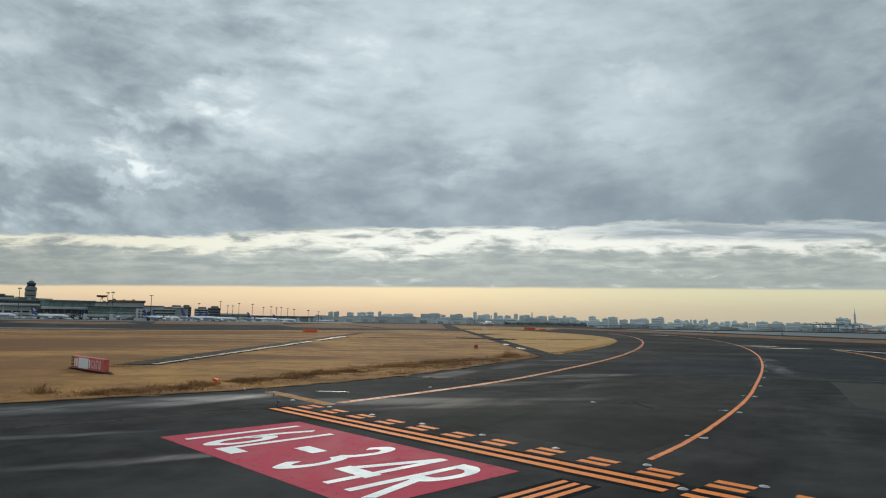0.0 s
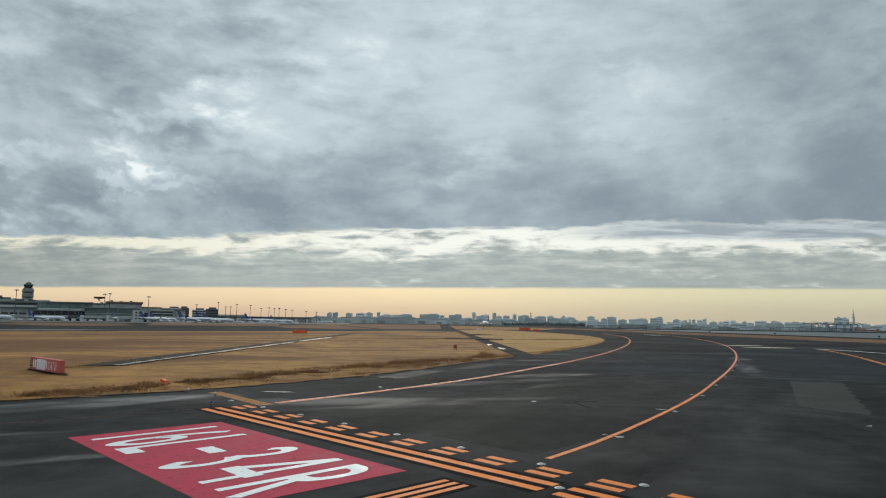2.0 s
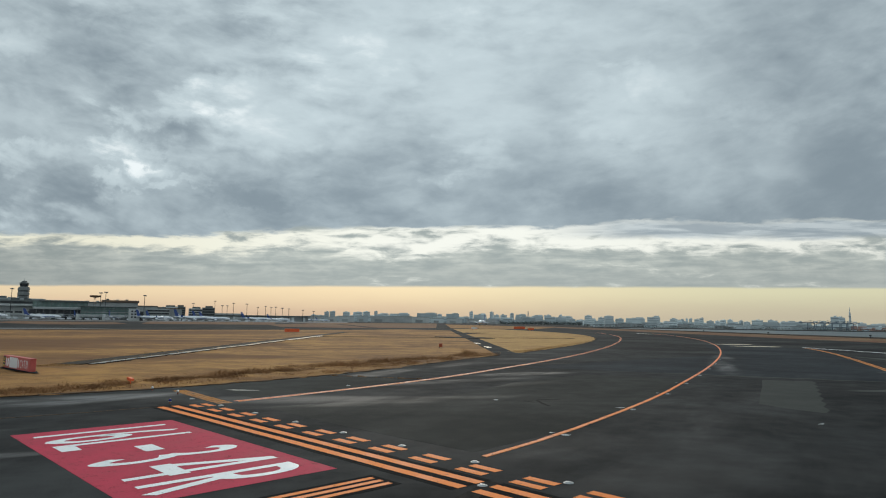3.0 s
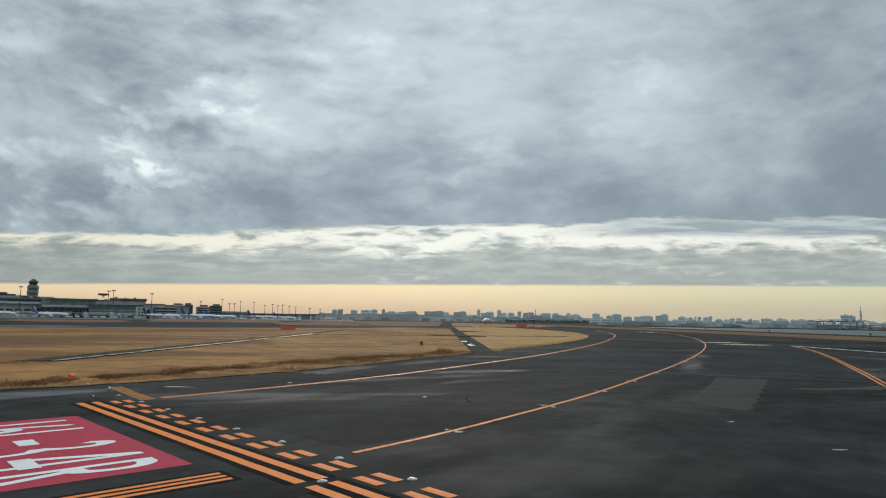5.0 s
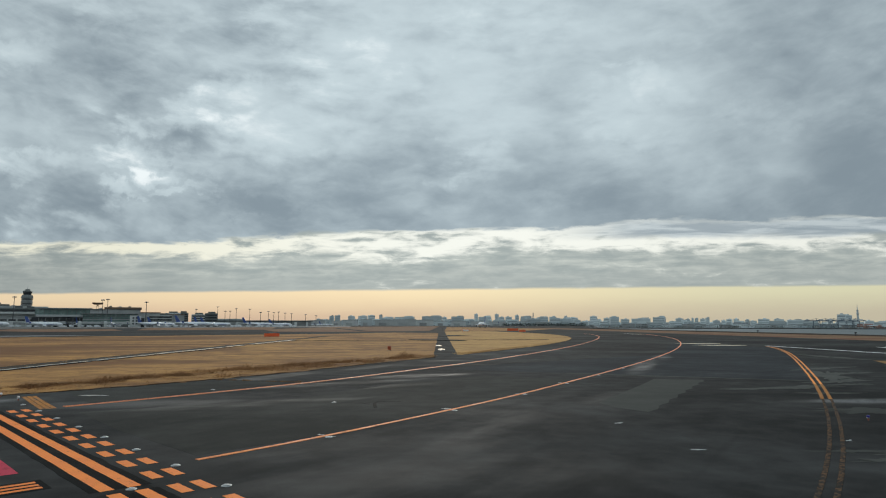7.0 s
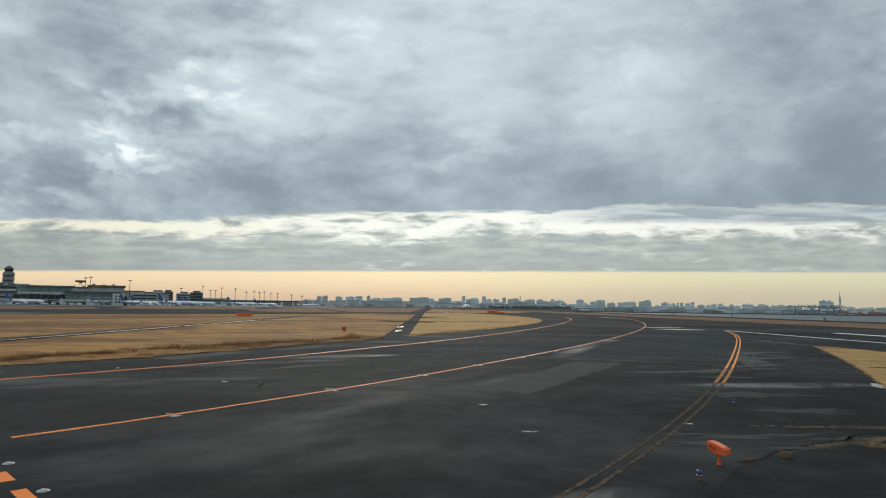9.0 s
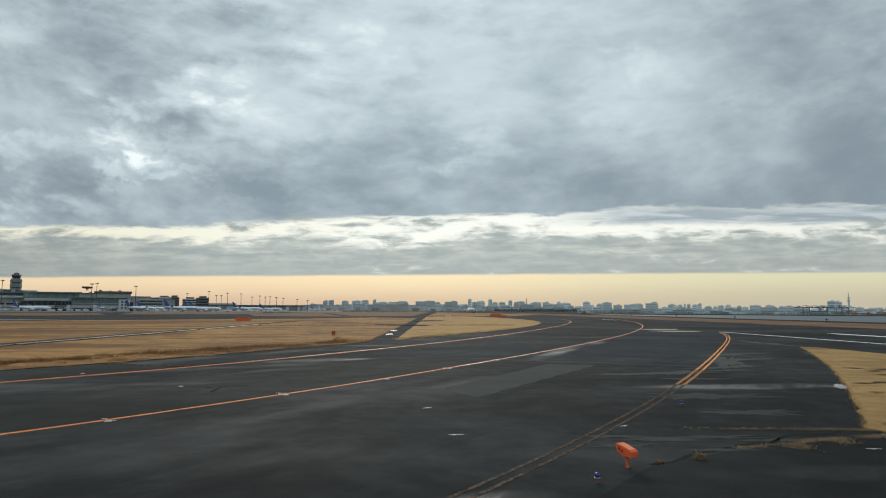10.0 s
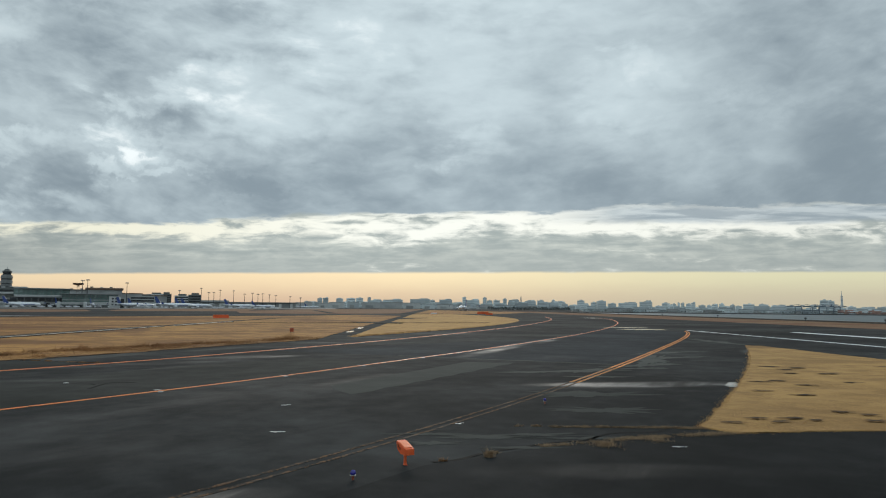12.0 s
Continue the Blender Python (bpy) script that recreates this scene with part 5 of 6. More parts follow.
# ---- terminals, apron and parked aircraft ----
def block(parent, name, mat, x0, x1, y0, y1, z0, z1, label="", bevel=0.3):
    bm = bmesh.new()
    box(bm, x0, x1, y0, y1, z0, z1, bevel)
    return part(name, bm, mat, parent, label)


def bands(parent, name, mat, x0, x1, y, z0, z1, count, thick=0.9):
    """Window bands along a front, each its own mesh."""
    step = (z1 - z0) / count
    for k in range(count):
        z = z0 + step * (k + 0.5)
        block(parent, name, mat, x0, x1, y - 0.35, y + 0.1, z - step * thick / 2 * 0.6, z + step * thick / 2 * 0.6, bevel=0)


def mullions(parent, mat, x0, x1, y, z0, z1, count):
    for k in range(count + 1):
        x = x0 + (x1 - x0) * k / count
        block(parent, "mullion", mat, x - 0.25, x + 0.25, y - 0.5, y + 0.2, z0, z1, bevel=0)


main = thing("terminal_building", "long grey terminal with layered dark roofs", "terminal building", facing(-79.1, 1050) @ Matrix.Diagonal((0.74, 1, 0.84, 1)))
block(main, "wall", WALL_PALE, -110, 22, 0, 60, 0, 25)
bands(main, "window_band", GLASS_DARK, -108, 20, 0, 3, 14, 2, 0.8)
block(main, "canopy", WALL_PALE, -112, 26, -6, 4, 20.5, 24, bevel=1.0)
block(main, "canopy_edge", ROOF_DARK, -112, 26, -6.6, -6.1, 24.2, 25.4, bevel=0)
for k in range(9):
    block(main, "pillar", WALL_PALE, -108 + 14 * k, -105.5 + 14 * k, -1.4, -0.4, 0, 20, bevel=0)
block(main, "roof", ROOF_DARK, -112, 54, 4, 62, 28.5, 31)
block(main, "roof", WALL_GREY, -108, 40, 14, 60, 31, 34)
block(main, "roof", ROOF_DARK, -112, -22, 24, 66, 34, 37.5)
block(main, "roof_house", ROOF_DARK, -62, -36, 20, 40, 37.5, 40)
for k in range(12):
    x = -20 + 6.2 * k
    block(main, "roof_step", ROOF_DARK if k % 3 else WALL_GREY, x, x + 6.4, 8 + k, 40 + k, 31, 35.4 - 0.36 * k, bevel=0.2)
for x, z in ((-96, 39), (-84, 38.6), (-6, 36), (12, 34.6), (30, 33.4)):
    block(main, "roof_plant", WALL_PALE, x, x + 3.2, 20, 26, 30, z, bevel=0.2)
block(main, "upper_wall", GLASS_DARK, -108, 50, 6, 58, 25, 28.5)
pier = thing("terminal_pier", "grey terminal pier, green glazing above a wall darkened as canopy shade", "terminal building", facing(-76.3, 1000) @ Matrix.Diagonal((0.78, 1, 0.82, 1)))
# lower wall coloured dark to stand in for shade under the overhanging roof
block(pier, "wall", GLASS_DARK, -50, 34, 0, 40, 0, 16)
block(pier, "floor_band", WALL_GREY, -50, 34, -0.5, 0.2, 7.4, 9.0, bevel=0)
block(pier, "roof", WALL_GREY, -44, 38, -8, 44, 16, 20, bevel=0.8)
block(pier, "upper_wall", GLASS_WALL, -46, 36, 10, 50, 20, 29)
mullions(pier, ROOF_DARK, -46, 36, 10, 20, 29, 12)
block(pier, "roof", ROOF_DARK, -38, 38, 6, 54, 29, 31.5, bevel=0.8)
for k in range(8):
    block(pier, "column", ROOF_DARK, -40 + 10 * k, -39 + 10 * k, -7, -6, 0, 16, bevel=0)
hall = thing("glass_concourse", "green glazed concourse with a flat grey roof", "terminal building", facing(-73.2, 980) @ Matrix.Diagonal((0.80, 1, 0.73, 1)))
block(hall, "glazing", GLASS_WALL, -42, 40, 0, 40, 5, 24)
block(hall, "plinth", ROOF_DARK, -42, 40, -1, 40, 0, 5)
block(hall, "roof", ROOF_DARK, -44, 42, -4, 44, 24, 25.2, bevel=0.4)
block(hall, "floor_band", WALL_GREY, -42, 40, -0.6, 0.2, 13.6, 14.8, bevel=0)
block(hall, "floor_band", ROOF_DARK, -42, 40, -0.6, 0.2, 19.4, 20.0, bevel=0)
mullions(hall, ROOF_DARK, -42, 40, 0, 5, 24, 16)
for k in range(5):
    block(hall, "gate_bay", GLASS_DARK, -38 + 16 * k, -29 + 16 * k, -1.4, -0.9, 0.4, 4.4, bevel=0)
back = thing("brown_roofed_block", "long block with a brown roof behind the concourse", "terminal building", facing(-72.5, 1150) @ Matrix.Diagonal((0.82, 1, 0.89, 1)))
block(back, "wall", WALL_GREY, -28, 34, 0, 40, 0, 31)
block(back, "roof", ROOF_BROWN, -30, 36, -2, 42, 31, 35, bevel=0.8)
block(back, "annex", WALL_GREY, -64, -28, 4, 36, 0, 29.5)
block(back, "annex_roof", ROOF_DARK, -65, -28.5, 3, 37, 29.5, 31.5)
for k in range(5):
    block(back, "roof_plant", WALL_GREY if k % 2 else ROOF_DARK, -56 + 17 * k, -51 + 17 * k, 8, 14, 30, 33.2 + 3.4 * (k > 1) + 0.4 * (k % 3), bevel=0.2)
block(back, "annex", WALL_GREY, 34, 70, 4, 36, 0, 25)
block(back, "annex_roof", ROOF_BROWN, 33, 71, 3, 37, 25, 26.5)
block(back, "annex", WALL_GREY, 70, 116, 6, 34, 0, 21.5)
block(back, "annex_roof", ROOF_BROWN, 69, 117, 5, 35, 21.5, 23)
cube = thing("gate_office", "pale square office with dark windows on the apron", "office building", facing(-71.45, 890) @ Matrix.Diagonal((0.85, 1, 0.9, 1)))
block(cube, "wall", WALL_PALE, -7.5, 7.5, 0, 14, 0, 16)
for z in (4, 8, 12):
    for x in (-4, 0.5):
        block(cube, "window", GLASS_DARK, x, x + 2.4, -0.2, 0.2, z, z + 2, bevel=0)
block(cube, "roof_edge", WALL_GREY, -7.8, 7.8, -0.3, 14.3, 16, 16.8)
block(cube, "stair_tower", GLASS_DARK, 7.5, 12, 2, 12, 0, 13)


def office(b, d, wide, high, floors, mat, label):
    t = thing("office_block", label, "office building", facing(b, d), "offices behind the apron")
    block(t, "wall", mat, -wide / 2, wide / 2, 0, 30, 0, high)
    bands(t, "window_band", GLASS_DARK, -wide / 2 + 1, wide / 2 - 1, 0, 4, high - 1, floors, 0.9)
    block(t, "roof_house", ROOF_DARK, -wide / 4, wide / 3, 6, 20, high, high + 3)


office(-69.6, 1150, 36, 19, 3, WALL_GREY, "low brownish grey office block")
office(-68.7, 1250, 26, 24, 5, WALL_PALE, "pale office block with window bands")
office(-67.9, 1260, 18, 25, 5, ROOF_DARK, "dark office block beside the pale one")
office(-66.7, 1250, 24, 22, 4, WALL_PALE, "white airport building with a stepped roof")
office(-65.7, 1250, 22, 24, 4, ROOF_DARK, "dark flat-roofed airport building by the apron")
second = thing("second_terminal", "long low grey second terminal with dark roof", "terminal building", facing(-61.3, 1350))
block(second, "wall", WALL_GREY, -100, 92, 0, 30, 0, 10)
block(second, "roof", ROOF_DARK, -104, 96, -4, 34, 10, 12, bevel=0.8)
block(second, "upper_roof", WALL_GREY, -100, -40, 4, 30, 12, 15)
for k in range(9):
    block(second, "gate_tower", WALL_PALE, -96 + 22 * k, -91 + 22 * k, -9, -4, 0, 8.5)

# control tower
tower = thing("control_tower", "grey control tower with a dark glazed cab", "control tower", pose(-1137, 222, 0, 0, 0, 79) @ Matrix.Diagonal((1.1, 1.1, 1.04, 1)))
bm = bmesh.new()
lathe(bm, [(0, 7.0), (34, 6.8), (36, 7.2), (38, 7.2), (38.2, 6.8), (42, 6.8), (42.2, 7.3), (45, 7.3), (45.2, 6.6), (47.2, 6.4), (47.4, 4.6)], 8)
part("shaft", bm, TOWER_GREY, tower)
for z in (29, 33, 40):
    bm = bmesh.new()
    lathe(bm, [(z, 6.95), (z + 1.6, 6.95)], 8)
    part("window_band", bm, GLASS_DARK, tower)
bm = bmesh.new()
lathe(bm, [(47.2, 4.6), (51.5, 5.6), (52.0, 5.6)], 8)
part("cab", bm, GLASS_DARK, tower)
bm = bmesh.new()
lathe(bm, [(52.0, 6.0), (53.2, 5.8), (53.6, 3.6), (55.5, 3.2), (56.0, 1.6)], 8)
part("roof", bm, ROOF_DARK, tower)
bm = bmesh.new()
tube(bm, (0, 0, 56), (0, 0, 60), 0.3, 0.15)
part("aerial", bm, STEEL, tower)

# airport radar on its stand
radar = thing("radar_antenna", "brown radar antenna on a lattice stand", "radar", facing(-74.2, 1100) @ Matrix.Diagonal((0.72, 1, 0.86, 1)))
bm = bmesh.new()
for sx, sy in ((-3, -3), (3, -3), (-3, 3), (3, 3)):
    tube(bm, (sx, sy, 0), (sx * 0.6, sy * 0.6, 37), 0.25, 0.2, 6)
for z in (8, 18, 28, 36):
    k = 3 - 1.2 * z / 37
    for a, b in (((-k, -k), (k, -k)), ((k, -k), (k, k)), ((k, k), (-k, k)), ((-k, k), (-k, -k))):
        tube(bm, (*a, z), (*b, z), 0.25, 0.25, 6)
part("stand", bm, ROOF_BROWN, radar)
bm = bmesh.new()
for k in range(12):
    x0, x1 = -10 + k * 20 / 12, -10 + (k + 1) * 20 / 12
    z0, z1 = 38.5 + 0.012 * x0 * x0, 38.5 + 0.012 * x1 * x1
    vs = [bm.verts.new(p) for p in ((x0, 0.02 * x0 * x0 - 1, z0), (x1, 0.02 * x1 * x1 - 1, z1), (x1, 0.02 * x1 * x1 - 2, 42.5), (x0, 0.02 * x0 * x0 - 2, 42.5))]
    bm.faces.new(vs)
bmesh.ops.solidify(bm, geom=list(bm.faces), thickness=0.5)
part("reflector", bm, ROOF_BROWN, radar, "brown curved reflector")
block(radar, "turntable", ROOF_BROWN, -2, 2, -2, 2, 37, 38.4)


def flood_mast(b, d, high):
    """A tall apron floodlight mast with a ring of lamp heads."""
    t = thing("floodlight_mast", "tall slim apron floodlight mast", "floodlight mast", facing(b, d), "floodlight masts")
    bm = bmesh.new()
    tube(bm, (0, 0, 0), (0, 0, high), 0.55, 0.3, 8)
    part("pole", bm, DARK_STEEL, t)
    block(t, "platform", DARK_STEEL, -2.4, 2.4, -0.8, 0.8, high - 1.6, high - 1.1, bevel=0)
    for k in (-1.8, -0.6, 0.6, 1.8):
        block(t, "lamp_head", STEEL, k - 0.4, k + 0.4, -0.9, 0.5, high - 1.1, high - 0.1, bevel=0.1)


for b, hi in ((-79.7, 40), (-73.85, 38), (-73.5, 39), (-70.7, 36)):
    flood_mast(b, 1000, hi)
for b, hi in ((-65.2, 38), (-64.6, 30), (-64.2, 30), (-63.7, 35), (-62.6, 34), (-61.7, 28), (-61.05, 30), (-60.6, 28), (-60.2, 29), (-59.65, 27), (-59.1, 26), (-57.9, 24), (-57.0, 22), (-66.9, 33)):
    flood_mast(b, 1300, hi)


def airliner():
    """A twin-engined airliner, nose to +x."""
    t = thing("airliner", "white airliner with blue tail parked on the apron", "airliner", group="parked airliners")
    bm = bmesh.new()
    lathe(bm, [(-20, 0.25, 4.9), (-17, 0.8, 4.7), (-12, 1.5, 4.2), (-7, 1.95, 3.85), (8, 2.0, 3.8), (14, 1.9, 3.75), (17, 1.5, 3.6), (18.6, 0.9, 3.4), (19.4, 0.2, 3.3)], 18, "x")
    hull = part("fuselage", bm, HULL, t, smooth=True)
    bm = bmesh.new()
    lathe(bm, [(-16, 1.05, 4.45), (-7, 1.98, 3.78), (8, 2.03, 3.72), (14, 1.93, 3.67)], 18, "x")
    for v in bm.verts:
        v.co.z = min(max(v.co.z, 3.2), 3.95)
    part("cheat_line", bm, BLUE, hull, "blue stripe along the windows")
    bm = bmesh.new()
    for s in (-1, 1):
        box(bm, 16.7, 17.5, s * 0.45 - 0.35, s * 0.45 + 0.35, 4.35, 4.75, 0.05)
    part("cockpit_window", bm, GLASS_DARK, hull)
    for s in (-1, 1):
        bm = bmesh.new()
        top = [(3.5, s * 1.8, 3.2), (-3.5, s * 1.8, 3.2), (-7.0, s * 16.5, 4.6), (-5.4, s * 16.5, 4.6)]
        up_v, low_v = [bm.verts.new(p) for p in top], [bm.verts.new((x, y, z - (0.6 if abs(y) < 5 else 0.15))) for x, y, z in top]
        bm.faces.new(up_v), bm.faces.new(low_v[::-1])
        for i in range(4):
            j = (i + 1) % 4
            bm.faces.new((up_v[i], up_v[j], low_v[j], low_v[i]))
        wing = part("wing", bm, HULL, t)
        bm = bmesh.new()
        slab(bm, [(-7.2, s * 16.5), (-5.6, s * 16.5), (-6.4, s * 16.9), (-7.8, s * 16.9)], 4.5, 6.4)
        part("winglet", bm, BLUE, wing)
        bm = bmesh.new()
        lathe(bm, [(1.2, 0.75, 0), (2.2, 1.0, 0), (4.6, 1.05, 0), (5.2, 0.9, 0)], 14, "x")
        engine = part("engine", bm, HULL, t, smooth=True, loc=(0, s * 5.4, 2.0))
        bm = bmesh.new()
        lathe(bm, [(5.15, 0.86, 0), (5.24, 0.84, 0), (5.3, 0.2, 0)], 14, "x")
        part("intake", bm, GLASS_DARK, engine, "dark engine intake")
        bm = bmesh.new()
        box(bm, 0.5, 3.5, s * 5.4 - 0.2, s * 5.4 + 0.2, 2.8, 3.5)
        part("pylon", bm, HULL, t)
        bm = bmesh.new()
        slab(bm, [(-15.2, s * 0.6), (-17.8, s * 0.6), (-19.6, s * 6.6), (-18.2, s * 6.6)], 5.0, 5.25)
        part("tailplane", bm, HULL, t)
        bm = bmesh.new()
        tube(bm, (-1.5, s * 2.6, 0.9), (-1.5, s * 2.6, 3.0), 0.18, 0.18, 8)
        gear = part("main_gear", bm, STEEL, t)
        for dx in (-0.55, 0.55):
            bm = bmesh.new()
            tube(bm, (-1.5, s * 2.6 + dx - 0.18, 0.55), (-1.5, s * 2.6 + dx + 0.18, 0.55), 0.55, 0.55, 14)
            part("wheel", bm, TYRE, gear)
    bm = bmesh.new()
    pts = [(-13.6, 5.2), (-18.3, 5.2), (-20.6, 12.4), (-18.2, 12.4)]
    a = [bm.verts.new((x, -0.2, z)) for x, z in pts]
    c = [bm.verts.new((x, 0.2, z)) for x, z in pts]
    bm.faces.new(a), bm.faces.new(c[::-1])
    for i in range(4):
        j = (i + 1) % 4
        bm.faces.new((a[i], a[j], c[j], c[i]))
    part("tail_fin", bm, BLUE, t, "blue tail fin")
    bm = bmesh.new()
    tube(bm, (15, 0, 0.8), (15, 0, 2.4), 0.14, 0.14, 8)
    gear = part("nose_gear", bm, STEEL, t)
    bm = bmesh.new()
    tube(bm, (15, -0.3, 0.42), (15, 0.3, 0.42), 0.42, 0.42, 12)
    part("wheel", bm, TYRE, gear)
    return t


jet = airliner()
jet.matrix_world = facing(-77.7, 905, 0, -24)
jet.scale = (1.08,) * 3
for b, d, turn, size in ((-70.2, 900, 40, 1.25), (-69.5, 960, 35, 1.2), (-67.0, 880, -16, 1.35), (-65.3, 920, -20, 1.2), (-66.0, 1000, 40, 1.3), (-61.9, 980, -12, 1.25), (-60.0, 1060, -20, 1.1), (-81.3, 900, -10, 1.3),
                         (-57.0, 1500, 10, 1.0), (-56.1, 1560, -15, 1.0), (-75.2, 990, 70, 1.15), (-72.9, 960, 75, 1.15)):
    c = copy_thing(jet, facing(b, d, 0, turn))
    c.scale = (size * 0.9,) * 3
taxiing = copy_thing(jet, facing(-42.25, 800, 0, -100))
taxiing.scale = (1.15,) * 3
tagged(taxiing, "white airliner far down the taxiway, nose on", "airliner")


def van():
    """A small apron van with box body, cab, windscreen and four wheels."""
    t = thing("apron_van", "white apron service van by the gates", "service vehicle", group="apron vehicles")
    block(t, "body", HULL, -2.6, 1.2, -1.05, 1.05, 0.6, 2.7, bevel=0.08)
    block(t, "cab", HULL, 1.2, 2.7, -1.0, 1.0, 0.6, 2.1, bevel=0.2)
    block(t, "windscreen", GLASS_DARK, 2.2, 2.74, -0.85, 0.85, 1.4, 1.95, bevel=0.03)
    for x in (-1.8, 1.8):
        for s in (-1, 1):
            bm = bmesh.new()
            tube(bm, (x, s * 0.8, 0.42), (x, s * 1.08, 0.42), 0.42, 0.42, 12)
            part("wheel", bm, TYRE, t)
    return t


vehicle = van()
vehicle.matrix_world = facing(-73.3, 930)
r = random.Random(9)
for k in range(44):
    c = copy_thing(vehicle, facing(-80 + 21.5 * (k + r.random()) / 44, r.uniform(930, 965), 0, r.choice((0, 180, 90, 20))))
    c.scale = (r.uniform(0.9, 1.3), 1.1, r.uniform(0.9, 1.2))


def jet_bridge(b, d, turn):
    t = thing("jet_bridge", "pale boarding bridge on a wheeled pillar", "boarding bridge", facing(b, d, 0, turn), "boarding bridges")
    block(t, "tunnel", WALL_GREY, -14, 8, -1.6, 1.6, 4.2, 7.2, bevel=0.3)
    block(t, "cab", WALL_GREY, 8, 12, -2.2, 2.2, 4.0, 7.6, bevel=0.4)
    block(t, "pillar", STEEL, 3, 4, -0.6, 0.6, 0, 4.2)
    block(t, "rotunda", WALL_PALE, -18, -14, -2.4, 2.4, 0, 7.8, bevel=0.6)


for b, d, turn in ((-78.9, 985, 10), (-77.0, 975, 15), (-74.4, 955, 5), (-72.6, 955, 0), (-70.6, 1000, 20), (-68.4, 1040, 12), (-64.6, 1150, 10), (-62.9, 1250, 5)):
    jet_bridge(b, d, turn)


# ---- hangars, sheds and the town across the field ----
def shed(b, d, wide, high, mat):
    t = thing("hangar", "pale flat-roofed hangar across the airfield", "hangar", facing(b, d), "hangars across the field")
    block(t, "wall", mat, -wide / 2, wide / 2, 0, 40, 0, high)
    block(t, "roof", WALL_GREY, -wide / 2 - 1, wide / 2 + 1, -1, 41, high, high + 1.5)
    block(t, "door", WALL_GREY, -wide * 0.3, wide * 0.1, -0.5, 0.5, 0, high * 0.55, bevel=0)


for k, (b, wide, high) in enumerate(((-58.6, 40, 13), (-56.9, 50, 15), (-55.2, 30, 14), (-54.0, 44, 16), (-52.6, 34, 18), (-51.0, 60, 17), (-49.2, 66, 18), (-47.4, 54, 17), (-45.9, 40, 14), (-44.4, 46, 13), (-42.7, 40, 12), (-40.9, 50, 12), (-38.8, 50, 11), (-36.9, 44, 10))):
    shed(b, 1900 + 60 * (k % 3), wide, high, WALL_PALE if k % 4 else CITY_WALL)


def high_rise(b, d, wide, high, seed):
    """A distant tower block: walls, window bands, roof plant."""
    r = random.Random(seed)
    t = thing("tower_block", "hazy grey city building on the skyline", "city building", facing(b, d, -4, r.uniform(-12, 12)), "city skyline")
    deep = r.uniform(18, 34)
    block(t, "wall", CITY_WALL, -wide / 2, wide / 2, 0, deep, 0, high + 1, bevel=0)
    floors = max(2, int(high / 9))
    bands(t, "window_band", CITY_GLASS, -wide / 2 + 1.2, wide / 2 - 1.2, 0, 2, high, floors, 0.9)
    a = r.uniform(-0.3, 0.0) * wide
    block(t, "roof_plant", CITY_WALL, a, a + wide * r.uniform(0.25, 0.45), 3, deep - 4, high + 1, high + 1 + r.uniform(2, 4), bevel=0)
    if wide > 45:
        block(t, "upper_wing", CITY_WALL, wide * 0.05, wide * 0.42, 2, deep - 3, high + 1, high + 1 + r.uniform(3, 7), bevel=0)


TOWN_WEST = [(-55.67, 20, 46), (-55.13, 26, 49), (-53.95, 31, 47), (-52.89, 39, 47), (-52.12, 31, 50), (-51.29, 13, 53), (-50.64, 50, 40), (-49.23, 97, 43), (-46.81, 98, 47), (-45.67, 21, 42), (-44.43, 61, 45), (-42.78, 16, 58), (-42.02, 63, 43), (-41.03, 13, 56), (-40.56, 26, 43), (-39.88, 29, 43), (-39.15, 16, 51), (-38.39, 52, 46), (-36.9, 52, 41), (-36.0, 31, 44), (-34.92, 15, 47), (-34.33, 41, 39), (-32.53, 35, 45), (-31.42, 30, 37), (-30.75, 40, 43)]
TOWN_EAST = [(-29.87, 37, 32), (-28.58, 88, 35), (-27.14, 53, 40), (-26.04, 24, 23), (-25.48, 35, 35), (-24.87, 23, 31), (-24.47, 9, 36), (-24.16, 14, 36), (-23.69, 21, 33), (-23.32, 18, 38), (-22.64, 30, 26), (-22.1, 18, 26), (-21.71, 22, 31), (-21.18, 20, 33), (-20.4, 13, 27), (-19.89, 26, 24), (-19.15, 47, 32), (-18.17, 25, 32), (-17.18, 31, 27), (-16.22, 29, 27), (-14.58, 18, 30), (-13.96, 16, 27), (-13.7, 12, 34), (-13.39, 17, 34)]
for k, (b, wide, high) in enumerate(TOWN_WEST + TOWN_EAST):
    high_rise(b, 3000 + 40 * (k % 3), wide * 0.95, high, 100 + k)
high_rise(-13.85, 2400, 24, 40, 901), high_rise(-13.38, 2420, 18, 38, 902)
r = random.Random(77)
for k in range(120):
    b = -57 + 47.5 * (k + r.random()) / 120
    lower = 1.0 if b < -32 else 0.7
    high_rise(b, r.uniform(2700, 3500), r.uniform(20, 65), r.uniform(14, 34) * lower, 300 + k)

# far bank of the bay
bm = bmesh.new()
slab(bm, [bearing(b, 1720) for b in (-36, -30, -24, -18, -12, -6, 0, 10)] + [bearing(b, 4700) for b in (10, 0, -12, -24, -36)], -8, -4)
one_mesh("far_bank", bm, CONCRETE, "grey concrete quay across the bay", "quay", kind="structure")


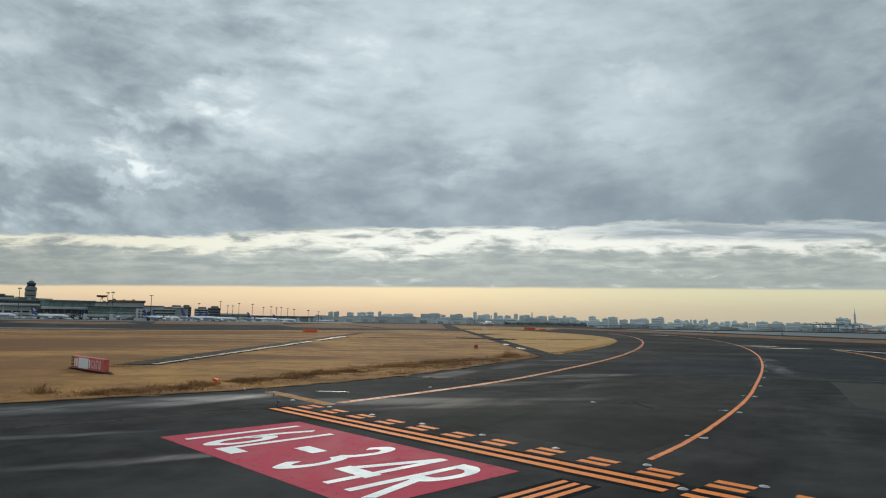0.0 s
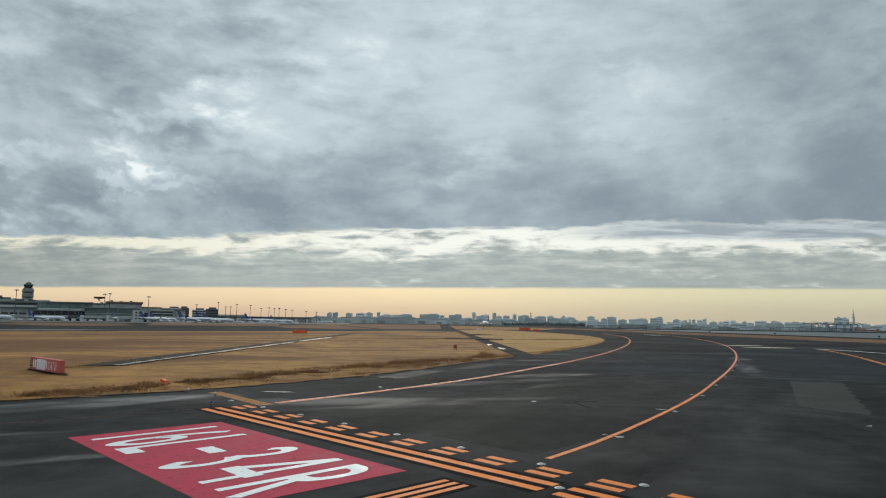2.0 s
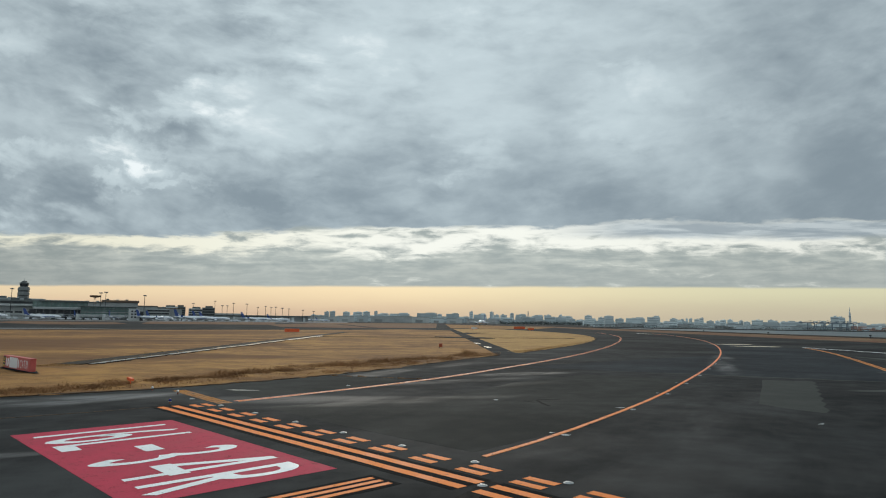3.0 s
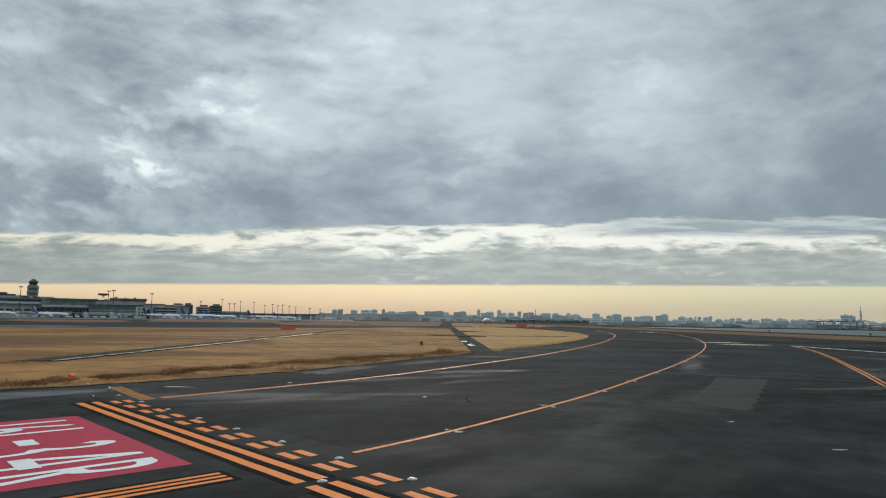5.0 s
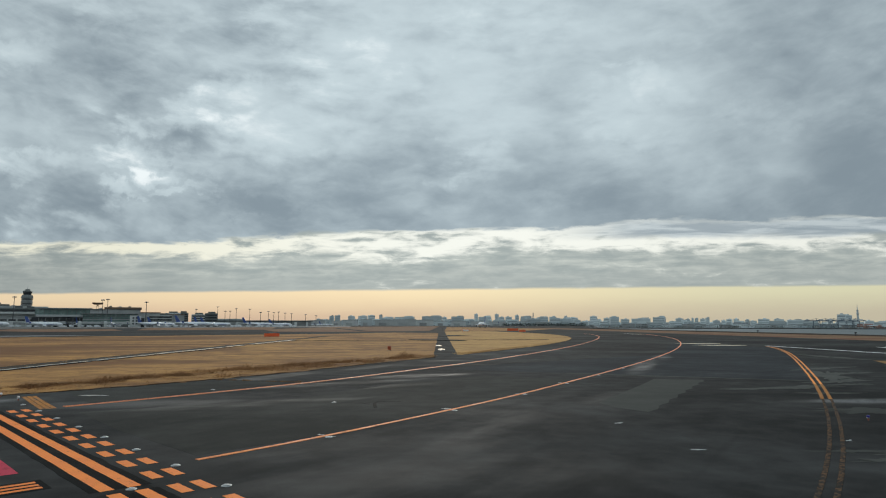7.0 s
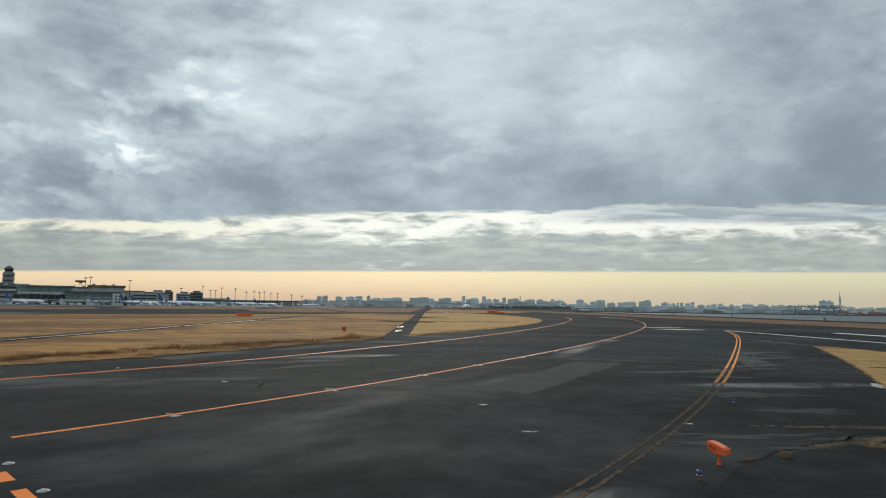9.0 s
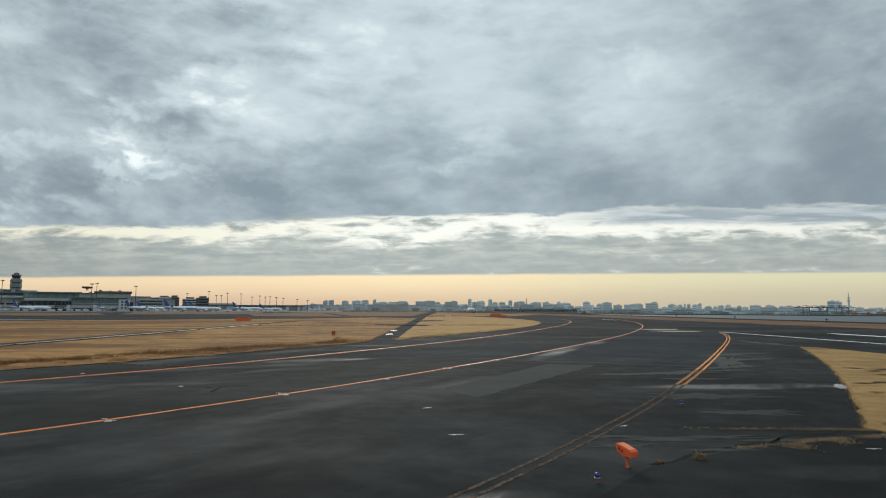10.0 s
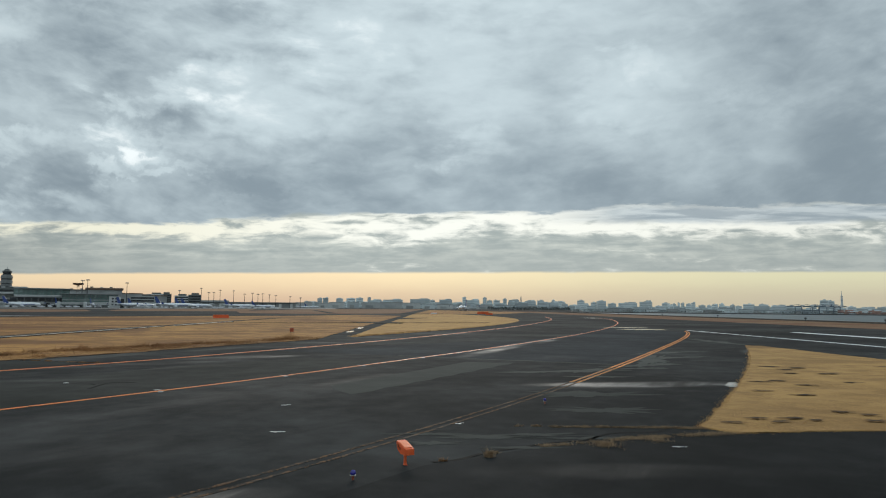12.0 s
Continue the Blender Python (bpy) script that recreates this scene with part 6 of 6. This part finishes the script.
def crane(b, d, high, turn):
    """A quay gantry crane: four legs, portal beams, boom, back stay, machine house."""
    t = thing("gantry_crane", "blue-grey container gantry crane on the quay", "crane", facing(b, d, -4, turn), "gantry cranes")
    for x in (-7, 7):
        for y in (-6, 6):
            bm = bmesh.new()
            box(bm, x - 0.45, x + 0.45, y - 0.45, y + 0.45, 0, high * 0.85)
            part("leg", bm, CRANE_BLUE, t)
    for z in (high * 0.35, high * 0.8):
        for y in (-6, 6):
            block(t, "portal_beam", CRANE_BLUE, -7.7, 7.7, y - 0.4, y + 0.4, z, z + 1.0, bevel=0)
    block(t, "boom", CRANE_BLUE, -26, 20, -1.2, 1.2, high * 0.85, high * 0.85 + 2, bevel=0)
    bm = bmesh.new()
    tube(bm, (-24, 0, high * 0.87), (0, 0, high * 1.15), 0.4, 0.4, 6)
    tube(bm, (18, 0, high * 0.87), (0, 0, high * 1.15), 0.4, 0.4, 6)
    tube(bm, (0, 0, high * 0.85), (0, 0, high * 1.15), 0.6, 0.6, 6)
    part("stay", bm, CRANE_BLUE, t)
    block(t, "machine_house", WALL_PALE, 6, 14, -2.5, 2.5, high * 0.87, high * 0.87 + 4)


for b, turn in ((-15.5, 5), (-14.9, 0), (-14.35, 8), (-13.85, 0), (-13.3, 4), (-12.95, -6)):
    crane(b, 1800, 20, turn)
r = random.Random(21)
for k in range(26):
    b = -12.7 + 4.0 * k / 26
    t = thing("container_stack", "stack of rust and grey shipping containers", "containers", facing(b, r.uniform(1790, 1830), -4), "container stacks")
    for z in range(r.choice((2, 3, 3, 4))):
        block(t, "container", r.choice((BOX_RED, BOX_RED, CITY_WALL)), -6.1, 6.1, -1.25, 1.25, z * 2.6, z * 2.6 + 2.55, bevel=0.1)
for k in range(34):
    b = -33 + 20 * (k + r.random()) / 34
    t = thing("quay_shed", "low dark warehouse on the far quay", "warehouse", facing(b, r.uniform(1760, 1900), -4), "quay warehouses")
    wide, high = r.uniform(14, 40), r.uniform(4.5, 9.5)
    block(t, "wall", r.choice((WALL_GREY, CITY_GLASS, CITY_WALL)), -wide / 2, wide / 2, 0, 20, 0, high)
    block(t, "roof", ROOF_DARK, -wide / 2 - 0.6, wide / 2 + 0.6, -0.6, 20.6, high, high + 0.8)


def tree_belt(name, label, b0, b1, d, high, count, seed, z=0.0):
    """A far belt of trees: thousands of small leaf clumps over short trunks."""
    r = np.random.RandomState(seed)
    verts, faces = [], []
    trees = int(count / 60)
    for k in range(trees):
        b = b0 + (b1 - b0) * (k + r.rand()) / trees
        x, y = bearing(b, d * (1 + 0.03 * r.rand()))
        h = high * r.uniform(0.6, 1.1)
        for _ in range(60):
            a, u, q = r.rand() * 6.283, r.rand() ** 0.5, r.rand()
            rad = h * 0.55 * (1 - 0.7 * q) * u
            c = np.array([x + rad * math.cos(a), y + rad * math.sin(a), z + h * (0.15 + 0.85 * q)])
            i = len(verts)
            for m in range(3):
                verts.append(tuple(c + r.uniform(-1, 1, 3) * h * 0.13))
            faces.append((i, i + 1, i + 2))
    me = bpy.data.meshes.new(name)
    me.from_pydata(verts, [], faces)
    me.materials.append(FOLIAGE)
    return tagged(new(name, me), label, "trees", kind="stuff")


tree_belt("tree_belt", "low dark belt of trees beyond the runway", -40.5, -33.2, 1500, 7.5, 9000, 5)
tree_belt("tree_belt", "dark scrub along the far quay", -33.5, -9.0, 1745, 5.0, 14000, 6, -4.0)

# broadcasting tower on the skyline
x, y = bearing(-12.80, 4206)
spire = thing("broadcast_tower", "slender grey broadcasting tower on the horizon", "broadcasting tower", pose(x, y, -4) @ Matrix.Scale(0.86, 4))
bm = bmesh.new()
lathe(bm, [(0, 9.0), (40, 7.0), (78, 5.6), (104, 4.8)], 12)
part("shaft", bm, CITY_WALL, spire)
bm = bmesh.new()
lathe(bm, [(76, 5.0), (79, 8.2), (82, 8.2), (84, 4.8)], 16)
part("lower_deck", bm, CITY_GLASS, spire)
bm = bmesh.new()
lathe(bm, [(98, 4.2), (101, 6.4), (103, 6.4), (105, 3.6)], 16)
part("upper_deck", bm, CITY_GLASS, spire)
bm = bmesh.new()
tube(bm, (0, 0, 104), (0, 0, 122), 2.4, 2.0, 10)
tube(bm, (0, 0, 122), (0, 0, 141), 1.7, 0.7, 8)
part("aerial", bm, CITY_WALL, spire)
x, y = bearing(-37.75, 3000)
mast = thing("lattice_tower", "thin lattice transmission tower in the town", "lattice tower", pose(x, y, -4))
bm = bmesh.new()
for sx, sy in ((-4, -4), (4, -4), (-4, 4), (4, 4)):
    tube(bm, (sx, sy, 0), (sx * 0.2, sy * 0.2, 62), 0.8, 0.6, 6)
for z in range(6, 60, 9):
    k = 4 * (1 - 0.8 * z / 62)
    for a, b in (((-k, -k), (k, -k)), ((k, -k), (k, k)), ((k, k), (-k, k)), ((-k, k), (-k, -k))):
        tube(bm, (*a, z), (*b, z), 0.5, 0.5, 5)
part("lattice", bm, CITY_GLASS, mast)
